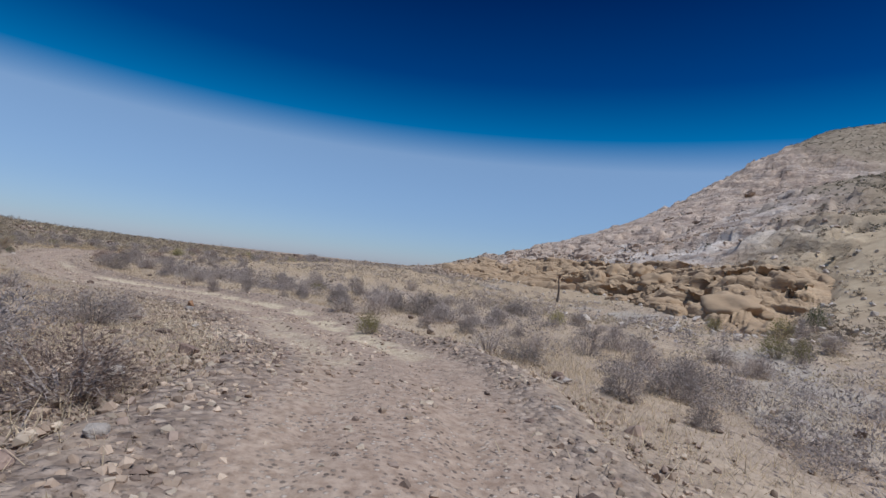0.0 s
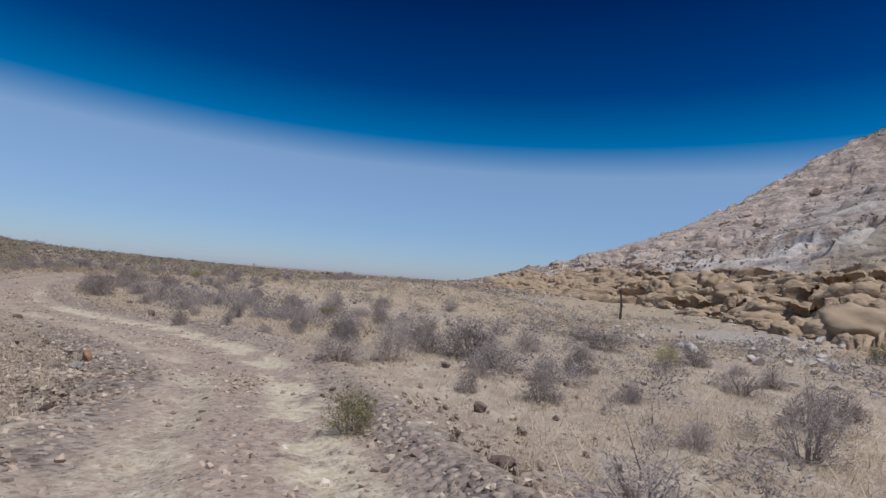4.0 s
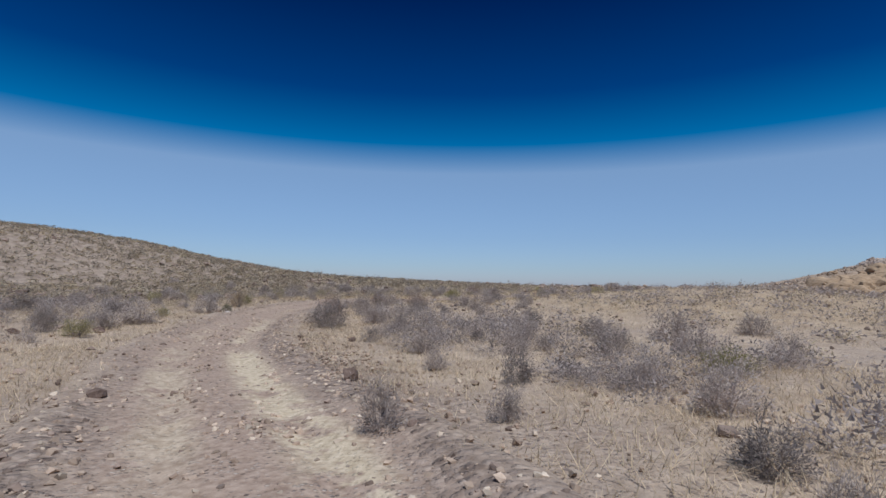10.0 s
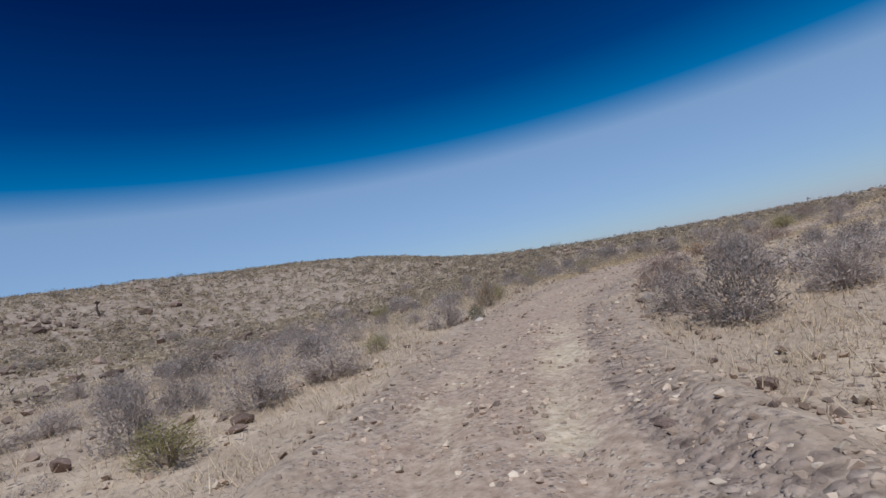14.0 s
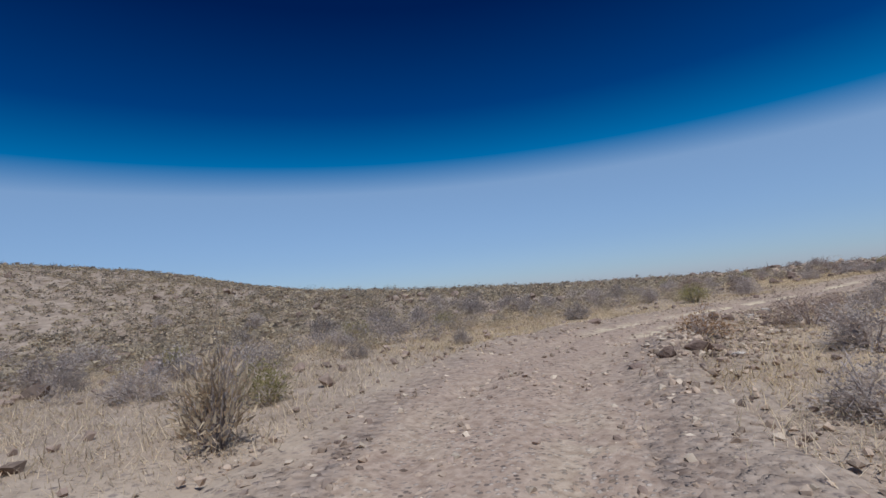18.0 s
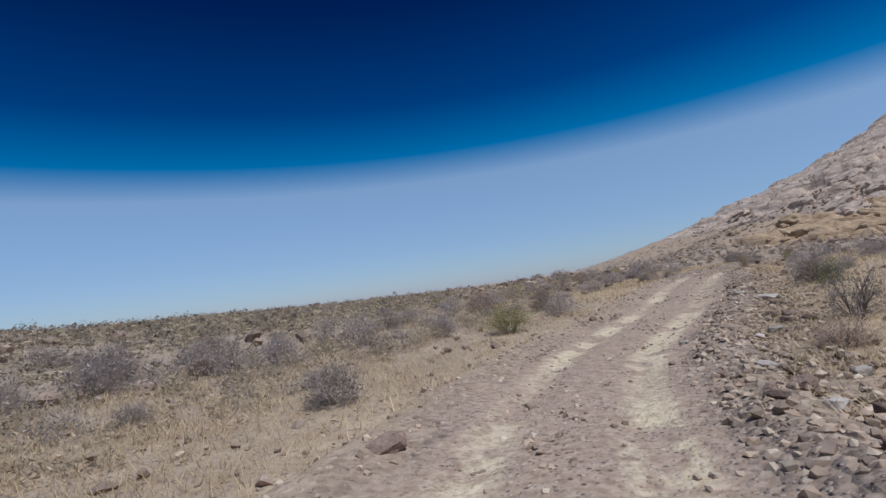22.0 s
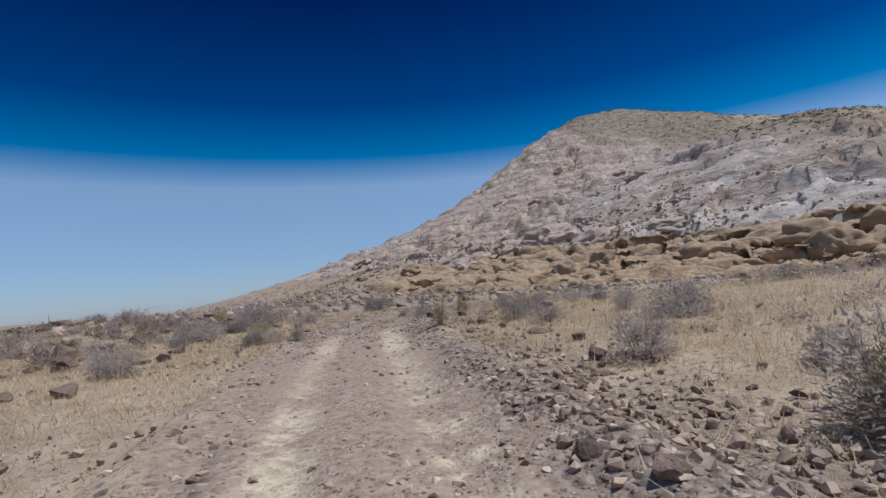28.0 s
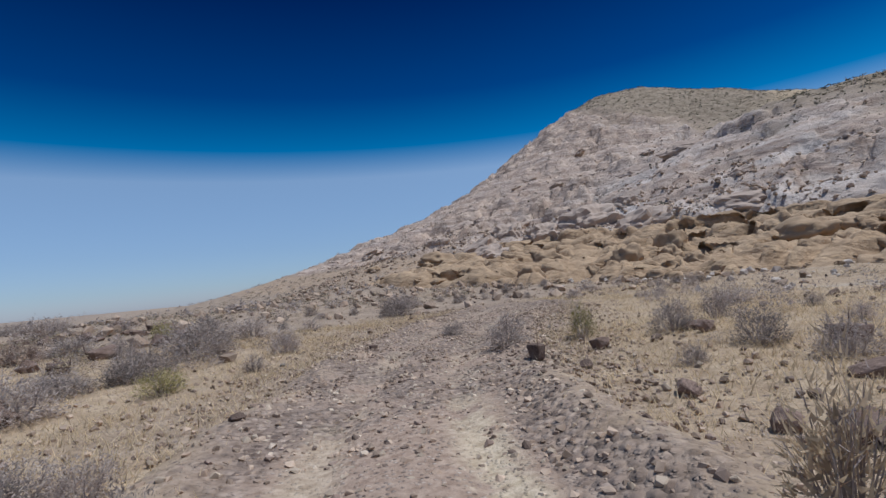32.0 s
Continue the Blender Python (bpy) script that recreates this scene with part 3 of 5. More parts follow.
def shrub_shape(stems=18, shoots=3, twigs=3, leaves=600, upright=0.0, leaf_size=0.06, bare=0.1):
    """A dense many-stemmed desert shrub, 1 wide and 1 high: woody stems and small leaves, two meshes' worth."""
    sv, sf, lv, lf = [], [], [], []
    tips = []
    lump = rng.uniform(0.8, 1.1, 9)
    for _ in range(stems):
        az = rng.uniform(0, 6.283)
        th = math.acos(1 - rng.uniform(0, 1) * (0.92 - 0.45 * upright))
        size = rng.uniform(0.62, 0.98) * lump[int(az / 6.284 * 9)]
        tip = np.array([0.47 * math.sin(th) * math.cos(az), 0.47 * math.sin(th) * math.sin(az), 0.92 * math.cos(th) + 0.06]) * size
        base = np.array([0.06 * math.cos(az), 0.06 * math.sin(az), -0.03])
        half = base + (tip - base) * 0.5 + np.array([0, 0, 0.05]) + rng.normal(size=3) * 0.03
        cone(sv, sf, base, half, 0.011, 0.007)
        cone(sv, sf, half, tip, 0.007, 0.003)
        for _ in range(shoots):
            q = rng.uniform(0.25, 1.0)
            a = base + (half - base) * 2 * q if q < 0.5 else half + (tip - half) * (2 * q - 1)
            b = a + (tip - base) * rng.uniform(0.10, 0.28) + rng.normal(size=3) * 0.085
            b[2] = max(b[2], 0.03)
            cone(sv, sf, a, b, 0.0045)
            for _ in range(twigs):
                c = a + (b - a) * rng.uniform(0.2, 1)
                e = c + (c - (0, 0, 0.2)) * rng.uniform(0.06, 0.2) + rng.normal(size=3) * 0.055
                e[2] = max(e[2], 0.02)
                cone(sv, sf, c, e, 0.0034)
                tips.append((c, e))
    for k in range(leaves):
        if k % 2:
            az, th, q = rng.uniform(0, 6.283), math.acos(rng.uniform(0.05, 1) ** (1 - 0.5 * upright)), rng.uniform(0.35, 1.0) ** 0.7 * 0.95
            q *= lump[int(az / 6.284 * 9)]
            c = np.array([0.47 * math.sin(th) * math.cos(az), 0.47 * math.sin(th) * math.sin(az), 0.9 * math.cos(th)]) * q
            sprig(lv, lf, c, c - (0, 0, 0.15), leaf_size * rng.uniform(0.6, 1.4), 1.9)
            continue
        c, e = tips[rng.integers(len(tips))]
        sprig(lv, lf, c + (e - c) * rng.uniform(bare, 1.0) + rng.normal(size=3) * 0.035, c - (0, 0, 0.15), leaf_size * rng.uniform(0.6, 1.4), 1.2)
    return (np.array(sv), np.array(sf)), (np.array(lv), np.array(lf))


def grass_shape(blades=13, spread=0.75):
    V, F = [], []
    for _ in range(blades):
        az, bend, h = rng.uniform(0, 6.283), rng.uniform(0.2, 1.1), rng.uniform(0.3, 1.0) ** 1.3
        o = np.array([rng.normal() * spread, rng.normal() * spread, -0.08])
        out, w = np.array([math.cos(az), math.sin(az), 0]), np.array([-math.sin(az), math.cos(az), 0]) * 0.017
        k = len(V)
        V.extend([o - w, o + w, o + out * bend * h + np.array([0, 0, h])])
        F.append((k, k + 1, k + 2))
    return np.array(V), np.array(F)


def hull(points):
    bm = bmesh.new()
    for p in points:
        bm.verts.new(p)
    got = bmesh.ops.convex_hull(bm, input=bm.verts)
    bmesh.ops.delete(bm, geom=list({g for g in got["geom_interior"] + got["geom_unused"]}), context="VERTS")
    return bm


def stone_shape(points=14, squash=0.75, rough=0.0, proud=0.72):
    """An angular stone, about 1 across, standing on z = 0 with its foot a little sunk."""
    p = np.array([(i, j, k) for i in (-1, 1) for j in (-1, 1) for k in (-1, 1)], float) * 0.34 * rng.uniform(0.6 if rough else 0.25, 1.1 if rough else 1.35, (8, 3))
    p = p @ np.array(Euler(rng.uniform(0, 6.283, 3)).to_matrix())
    if points > 8:
        q = rng.normal(size=(points - 8, 3))
        p = np.concatenate([p, q / np.linalg.norm(q, axis=1)[:, None] * rng.uniform(0.44, 0.52, (points - 8, 1))])
    bm = hull(p * (1, rng.uniform(0.7, 1), squash))
    if rough:
        bmesh.ops.bevel(bm, geom=list(bm.edges), offset=0.03, segments=1, affect="EDGES")
        bmesh.ops.triangulate(bm, faces=list(bm.faces))
        bmesh.ops.subdivide_edges(bm, edges=[e for e in bm.edges if e.calc_length() > 0.16], cuts=1)
        for v in bm.verts:
            v.co += v.co.normalized() * rough * noise.noise(v.co * 6 + Vector((7 * squash, points, 3)))
    bmesh.ops.triangulate(bm, faces=list(bm.faces))
    bm.verts.index_update()
    V = np.array([v.co[:] for v in bm.verts])
    Fc = np.array([[v.index for v in f.verts] for f in bm.faces])
    bm.free()
    V[:, 2] -= V[:, 2].min() * proud
    return V, Fc


def boulder_shape(seed, hollow=0.42):
    """A weathered sandstone slab, 1 across: rounded brow, bedding grooves, pits, and a hollow under its west side."""
    bm = bmesh.new()
    bmesh.ops.create_icosphere(bm, subdivisions=4, radius=0.5)
    r = np.random.default_rng(seed)
    off = Vector(r.uniform(-50, 50, 3))
    caves = [(math.pi + r.uniform(-1.1, 1.1), r.uniform(0.25, 0.6)) for _ in range(3)]
    pits = [Vector(r.normal(size=3)).normalized() for _ in range(14)]
    for v in bm.verts:
        d = v.co.normalized()
        q = 1 + 0.34 * noise.fractal(d * 1.5 + off, 1.0, 2.0, 4) + 0.12 * noise.noise(d * 5 + off)
        q += 0.045 * math.sin(17 * d.z + 4 * noise.noise(d * 2.2 + off)) * (1 - d.z * d.z)
        for pit in pits:
            near = d.dot(pit)
            if near > 0.93:
                q -= 0.13 * smooth(0.93, 1.0, near)
        az = math.atan2(d.y, d.x)
        for at, wide in caves:
            turn = (az - at + math.pi) % 6.2832 - math.pi
            if abs(turn) < wide and d.z < 0.22:
                q *= 1 - hollow * (1 - (turn / wide) ** 2) * smooth(0.22, -0.02, d.z) if d.z > -0.6 else 1
        p = d * 0.5 * q
        p.z = p.z if p.z > 0 else p.z * 0.8
        v.co = p
    V = np.array([v.co[:] for v in bm.verts])
    bm.verts.index_update()
    Fc = np.array([[v.index for v in f.verts] for f in bm.faces])
    bm.free()
    V[:, 2] -= V[:, 2].min() * 0.7
    return V, Fc


def joined(name, shapes, where, sizes, mat, label, category, shade_smooth=False, tall=None, flat=False):
    """Many small pieces as one object: shape i at each place, turned at random."""
    where, sizes = np.asarray(where), np.asarray(sizes)
    tall = sizes if tall is None else tall
    pick, turn = rng.integers(len(shapes), size=len(where)), rng.uniform(0, 6.283, len(where))
    VV, FF, base = [], [], 0
    for k, (V, Fc) in enumerate(shapes):
        w = np.where(pick == k)[0]
        if not len(w):
            continue
        c, s = np.cos(turn[w])[:, None], np.sin(turn[w])[:, None]
        x = (V[:, 0] * c - V[:, 1] * s) * sizes[w][:, None] + where[w, 0][:, None]
        y = (V[:, 0] * s + V[:, 1] * c) * sizes[w][:, None] + where[w, 1][:, None]
        z = V[:, 2] * tall[w][:, None] + where[w, 2][:, None]
        VV.append(np.stack([x, y, z], -1).reshape(-1, 3))
        FF.append((Fc[None] + (np.arange(len(w)) * len(V))[:, None, None] + base).reshape(-1, 3))
        base += len(w) * len(V)
    return tagged(new(name, mesh_of(name, np.concatenate(VV), np.concatenate(FF), mat, shade_smooth)), label, category, kind="stuff")


def spots(n, x0, x1, y0, y1, keep):
    """Up to n random places in a box, kept where keep(x, y, side) draws true."""
    x, y = rng.uniform(x0, x1, n), rng.uniform(y0, y1, n)
    side, run = beside(x, y)
    ok = rng.uniform(size=n) < keep(x, y, side)
    x, y = x[ok], y[ok]
    return np.stack([x, y, ground(x, y)], -1)


# ---- shrubs that stand out, each a thing of its own ----
# x, y, width and height of the plants and rocks that stand out
GREY_SAGE_A = [(3.6, 7.2, 0.39, 0.39), (2.8, 8.2, 0.64, 0.55), (4.2, 9.1, 0.92, 0.72), (1.6, 10.2, 0.80, 0.40), (5.2, 10.5, 0.93, 0.62), (1.0, 10.9,
    0.97, 0.49), (-7.4, 11.1, 1.01, 0.66), (5.4, 13.0, 0.79, 0.57), (9.4, 14.5, 0.95, 0.61), (9.3, 16.2, 0.93, 0.62), (1.2, 17.3, 0.48, 0.39), (-0.1,
    17.5, 0.46, 0.39), (-3.2, 17.7, 0.98, 0.49), (0.2, 18.4, 1.12, 0.65), (-2.1, 18.6, 0.82, 0.82), (15.3, 18.6, 0.95, 0.67), (-0.3, 19.8, 1.23,
    0.92), (-1.3, 20.2, 0.82, 0.51), (-6.1, 20.9, 0.39, 0.28), (-3.7, 21.1, 0.59, 0.52), (-34.8, 21.3, 0.68, 0.46), (-25.9,
    21.8, 0.41, 0.47), (-42.4, 21.8, 1.70, 0.39)]
GREY_SAGE_B = [(-28.2, 21.9, 1.12, 0.41), (-1.6, 21.9, 0.71, 0.65), (-4.1, 22.0, 0.75, 0.66), (-36.2, 22.1, 1.10, 0.62), (-5.6, 22.3, 0.41, 0.37),
    (-2.1, 22.6, 0.82, 0.66), (-4.0, 22.8, 0.67, 0.40), (-9.7, 22.9, 0.46, 0.55), (-31.1, 23.1, 0.80, 0.51), (4.1, 23.2, 1.26, 0.63), (-41.2, 23.3,
    1.54, 0.47), (-27.3, 23.6, 1.39, 0.69), (-0.8, 23.6, 0.71, 0.44), (-25.1, 23.9, 0.64, 0.22), (-8.7, 24.1, 0.40, 0.40), (-27.8, 24.7, 0.83, 0.42),
    (19.1, 25.1, 1.12, 1.41), (-4.6, 25.3, 0.67, 0.38), (-29.0, 25.7, 0.89, 0.51), (-25.0, 25.7, 0.83, 0.77), (-30.0, 25.8, 0.99, 0.58), (-9.4, 26.3,
    0.57, 0.57), (-3.8, 27.0, 0.55, 0.66), (-11.6, 27.3, 0.47, 0.35)]
GREY_SAGE_C = [(4.5, 27.6, 1.24, 0.62), (-25.5, 27.6, 1.24, 0.62), (-31.4, 27.6, 0.95, 0.57), (-26.1, 29.2, 1.51, 0.76), (-44.3, 29.7, 1.76, 0.70),
    (-55.7, 29.9, 2.04, 0.91), (-15.9, 30.7, 0.61, 0.48), (-8.8, 31.1, 0.76, 0.56), (-20.1, 33.5, 1.38, 1.19), (-28.5, 33.8, 1.22, 0.81), (-17.2,
    33.8, 1.01, 0.90), (-21.5, 34.3, 1.21, 0.73), (-12.3, 34.3, 0.95, 0.76), (-19.3, 35.3, 1.03, 0.78), (-7.9, 35.7, 1.25, 1.08), (-34.2, 38.0, 0.93,
    0.47), (-39.0, 38.3, 1.42, 0.83), (-22.5, 38.4, 0.87, 0.87), (-48.9, 38.8, 2.07, 0.89), (-5.5, 38.9, 1.18, 0.79), (-24.5, 39.7, 0.93, 0.47),
    (-50.5, 40.1, 1.88, 0.96), (-41.8, 40.2, 1.49, 0.75), (-23.3, 40.8, 0.94, 0.79)]
GREY_SAGE_D = [(-1.2, 41.2, 1.39, 0.97), (-24.2, 43.4, 1.29, 0.65), (-40.9, 44.4, 0.54, 0.62), (-31.9, 44.5, 0.43, 0.43), (-39.2, 46.6, 0.99, 0.73),
    (-36.2, 47.2, 0.79, 0.47), (-38.2, 47.2, 1.07, 0.40), (-55.0, 48.7, 1.10, 0.69), (-46.3, 48.8, 0.91, 0.69), (-40.2, 50.9, 1.09, 0.72), (-37.9,
    52.4, 0.74, 0.65), (-37.1, 53.8, 1.04, 0.69), (-22.5, 54.2, 1.01, 0.80), (-37.9, 54.9, 1.46, 0.97), (-35.3, 55.5, 0.79, 0.73), (-34.5, 56.3, 1.00,
    0.65), (-41.6, 57.0, 0.95, 0.63), (-34.8, 57.2, 0.75, 0.45), (-33.6, 57.4, 0.56, 0.51), (-32.9, 58.2, 0.98, 0.68), (-30.7, 59.4, 0.69, 0.62),
    (-19.4, 60.6, 1.43, 1.05), (-31.0, 60.6, 0.83, 0.62), (-33.7, 60.7, 1.19, 0.72)]
GREY_SAGE_E = [(-35.3, 61.8, 1.00, 0.64), (-33.1, 62.3, 1.09, 0.61), (-26.8, 62.6, 1.04, 0.87), (-18.0, 63.9, 0.82, 0.61), (-32.7, 64.2, 1.00, 0.55),
    (-14.1, 65.5, 1.34, 0.80), (-27.2, 65.8, 0.96, 0.74), (-34.4, 67.4, 0.75, 0.44), (-31.5, 68.9, 1.10, 0.56), (-40.0, 71.8, 0.80, 0.46), (-23.9,
    71.8, 0.85, 0.66), (-19.7, 73.4, 0.45, 0.38), (-24.2, 73.5, 0.63, 0.46), (-20.5, 74.8, 0.62, 0.36), (-19.9, 74.8, 0.41, 0.41), (-20.4, 75.0, 0.68,
    0.41), (-13.0, 77.5, 0.81, 0.58), (-3.6, 77.7, 1.05, 0.61), (-21.6, 79.3, 1.28, 0.64), (-21.0, 79.9, 1.39, 0.77), (-21.8, 79.9, 0.68, 0.68),
    (-11.5, 81.6, 0.58, 0.35), (-20.5, 82.0, 1.27, 0.42), (-19.4, 82.2, 1.06, 0.60)]
GREY_SAGE_F = [(-19.4, 82.6, 0.98, 0.61), (-20.7, 83.5, 1.47, 0.49), (-18.9, 83.7, 1.48, 0.63), (-17.6, 85.4, 2.24, 1.44), (-17.4, 86.8, 2.22, 1.11),
    (-15.4, 89.4, 2.31, 0.90), (-20.9, 89.9, 1.62, 0.81), (-20.8, 90.4, 1.78, 0.66), (-8.4, 91.0, 1.89, 1.21), (-25.3, 92.9, 0.97, 0.40), (-6.9, 93.7,
    2.02, 1.01), (-5.4, 95.4, 2.48, 0.88), (-19.3, 99.8, 1.74, 0.67), (-22.5, 100.2, 2.83, 1.24), (-22.5, 103.3, 2.48, 1.03), (-24.3, 107.7, 1.67,
    0.85), (-34.6, 113.4, 1.46, 0.62)]
BROWN_BRUSH = [(-3.7, 4.8, 1.17, 0.61), (-23.5, 37.2, 1.16, 0.93), (-24.8, 47.1, 1.52, 0.67), (-24.1, 52.1, 0.66, 0.36), (-27.2, 64.3, 0.97, 0.87),
    (-29.7, 65.9, 1.32, 0.92), (-22.0, 89.2, 1.05, 0.65)]
RABBITBRUSH = [(-1.8, 12.6, 0.60, 0.49), (12.8, 17.0, 0.68, 0.76), (12.4, 17.8, 1.15, 0.71), (-18.5, 20.8, 1.02, 0.68),
    (16.0, 22.4, 1.05, 0.89), (14.7, 25.5, 0.85, 0.64), (-23.5, 26.0, 0.86, 0.48), (-6.3, 28.6, 0.91, 0.40), (-37.2, 46.2, 0.92, 0.54), (-28.7, 59.3,
    1.39, 0.76), (-19.5, 60.7, 0.67, 0.57), (-11.4, 76.9, 0.60, 0.60)]
GREEN_BRUSH = [(20.2, 25.6, 0.96, 1.24), (-27.7, 34.4, 0.45, 0.40), (-20.0, 58.9, 0.68, 0.68), (-29.5, 64.5, 0.53, 0.27)]
STALKS = [(-30.2, 37.0, 0.65, 0.91), (-30.9, 37.3, 0.62, 0.62), (-16.8, 70.6, 0.46, 0.58)]
RUSTY_BRUSH = [(-26.6, 44.9, 0.92, 0.40), (-22.7, 83.4, 0.93, 0.47)]
DARK_ROCKS_A = [(-2.4, 6.8, 0.19, 0.16), (-2.9, 6.9, 0.16, 0.07), (-2.5, 7.7, 0.21, 0.13), (-4.3, 8.1, 0.20, 0.17), (-6.2, 14.6, 0.23, 0.10), (-9.8,
    15.6, 0.35, 0.22), (-9.6, 16.1, 0.46, 0.32), (-10.8, 22.2, 0.44, 0.34), (-63.8, 22.4, 1.37, 0.37), (-33.7, 24.2, 0.60, 0.54), (-35.7, 24.8, 0.67,
    0.40), (-24.8, 24.9, 0.38, 0.15), (-12.1, 25.2, 0.44, 0.35), (-36.3, 25.8, 0.90, 0.45), (-24.0, 26.9, 0.35, 0.18), (-31.9, 27.1, 0.61, 0.26),
    (-24.5, 27.1, 0.42, 0.15), (-18.8, 29.1, 0.25, 0.18), (-70.2, 29.8, 1.35, 0.45), (-16.5, 30.5, 0.29, 0.18), (-42.0, 31.3, 1.16, 0.36), (-42.2,
    32.5, 1.20, 0.30), (-72.5, 32.6, 1.45, 0.48), (-27.0, 41.6, 0.37, 0.16)]
DARK_ROCKS_B = [(-26.7, 42.1, 0.34, 0.31), (-26.4, 43.1, 0.48, 0.30), (-26.2, 43.5, 0.41, 0.27), (-27.1, 44.6, 0.33, 0.17), (-27.4, 45.8, 0.36, 0.18),
    (-29.6, 46.3, 0.45, 0.16), (-26.6, 47.0, 0.24, 0.32), (-26.4, 47.8, 0.39, 0.22), (-30.1, 49.2, 0.59, 0.30), (-28.0, 53.3, 0.34, 0.14), (-23.0,
    54.8, 0.34, 0.21), (-23.3, 55.0, 0.35, 0.25), (-22.8, 55.7, 0.48, 0.22), (-23.2, 55.8, 0.36, 0.24), (-23.7, 57.2, 0.16, 0.14), (-22.3, 57.3, 0.42,
    0.24), (-26.7, 58.4, 0.25, 0.14), (-22.5, 58.8, 0.25, 0.13), (-26.3, 59.3, 0.34, 0.22), (-21.3, 61.5, 0.29, 0.21), (-21.2, 62.2, 0.31, 0.26),
    (-20.7, 63.6, 0.42, 0.30), (-18.2, 64.5, 0.48, 0.27), (-16.8, 64.7, 0.58, 0.29)]
DARK_ROCKS_C = [(-28.2, 65.7, 0.53, 0.27), (-16.8, 66.0, 0.31, 0.19), (-16.5, 67.4, 0.51, 0.29), (-16.7, 69.4, 0.38, 0.27), (-25.7, 69.7, 0.48, 0.24),
    (-19.2, 70.0, 0.14, 0.12), (-19.2, 70.0, 0.13, 0.08), (-28.2, 70.3, 0.48, 0.30), (-25.5, 70.7, 0.43, 0.26), (-15.0, 71.1, 0.59, 0.22), (-13.1,
    71.5, 0.58, 0.22), (-15.0, 71.6, 0.32, 0.28), (-11.0, 72.4, 0.64, 0.24), (-14.3, 72.9, 0.48, 0.32), (-23.4, 73.8, 0.47, 0.19), (-10.3, 74.9, 0.49,
    0.42), (-9.9, 75.3, 0.83, 0.37), (-12.2, 75.8, 0.42, 0.31), (-13.6, 76.0, 0.39, 0.44), (-18.9, 80.3, 0.40, 0.14), (-28.2, 82.5, 1.93, 0.44),
    (-17.0, 84.9, 0.46, 0.23), (-22.5, 85.6, 0.49, 0.19), (-20.8, 85.8, 0.70, 0.42)]
DARK_ROCKS_D = [(-23.3, 86.6, 0.60, 0.25), (-21.0, 86.7, 0.77, 0.29), (-48.2, 86.8, 0.89, 0.30), (-21.6, 87.0, 0.60, 0.60), (-21.5, 87.0, 0.48, 0.44),
    (-23.1, 87.0, 0.41, 0.21), (-19.9, 88.2, 1.07, 0.55), (-44.5, 89.3, 0.73, 0.24), (-43.1, 89.4, 0.98, 0.29), (-33.7, 89.6, 0.98, 0.49), (-28.8,
    90.0, 2.12, 0.64), (-46.7, 91.1, 1.01, 0.29), (-42.4, 91.2, 0.78, 0.35), (-24.2, 92.6, 0.49, 0.22), (-17.3, 93.0, 0.77, 0.26), (-18.2, 93.3, 0.60,
    0.30), (-20.2, 94.5, 0.93, 0.39), (-18.8, 94.6, 0.73, 0.35), (-20.6, 94.8, 0.94, 0.55), (-17.9, 95.9, 1.24, 0.31), (-21.7, 96.3, 0.77, 0.39),
    (-19.0, 96.5, 0.82, 0.41), (-42.9, 97.7, 1.21, 0.35), (-40.7, 98.0, 1.23, 0.31)]
DARK_ROCKS_E = [(-21.3, 98.3, 0.83, 0.41), (-19.9, 98.5, 0.86, 0.40), (-39.2, 99.0, 1.26, 0.31), (-21.3, 100.5, 0.56, 0.34), (-19.6, 100.7, 1.32,
    0.58), (-27.0, 101.1, 1.36, 0.37), (-35.8, 102.6, 1.71, 0.46), (-20.6, 103.9, 1.60, 0.60), (-35.0, 103.9, 1.23, 0.47), (-26.3, 103.9, 1.45, 0.51),
    (-32.1, 104.2, 0.72, 0.48), (-26.3, 104.9, 1.11, 0.45), (-19.4, 105.1, 1.27, 0.63), (-25.7, 105.7, 0.59, 0.49), (-24.2, 106.2, 0.48, 0.32),
    (-30.3, 107.8, 1.92, 0.51)]
PALE_ROCKS = [(-7.5, 15.7, 0.36, 0.34), (-23.0, 35.6, 0.37, 0.25), (-25.7, 50.9, 0.36, 0.23), (-25.6, 54.0, 0.27, 0.19), (-24.0, 54.0, 0.40, 0.23),
    (-21.9, 58.5, 0.68, 0.28)]
RUSTY_ROCK = [(-7.7, 16.2, 0.26, 0.29)]
LEDGE_BOULDERS_A = [(21.3, 37.1, 6.39, 1.92), (29.8, 42.1, 3.41, 1.71), (20.3, 44.6, 4.04, 1.10), (35.1, 45.8, 4.80, 1.60), (39.5, 59.8, 9.00, 2.08),
    (15.9, 60.9, 3.33, 1.39), (37.2, 64.1, 8.14, 3.33), (28.6, 64.3, 6.29, 2.00), (21.6, 67.7, 5.39, 1.93), (30.4, 72.4, 4.98, 2.49), (25.0, 75.0,
    4.75, 2.59), (47.3, 77.0, 5.35, 1.61), (28.4, 77.8, 5.79, 2.17), (20.7, 80.0, 2.25, 0.90), (36.6, 81.3, 6.85, 1.14), (26.8, 84.4, 3.87, 1.07),
    (25.0, 86.8, 4.85, 1.54), (15.2, 89.7, 2.03, 1.42), (9.3, 91.9, 4.67, 1.17), (18.1, 93.6, 1.84, 1.38), (11.5, 96.1, 1.33, 1.11), (16.6, 96.7,
    3.37, 1.92), (23.2, 96.8, 2.67, 2.00), (8.1, 99.6, 2.27, 1.59)]
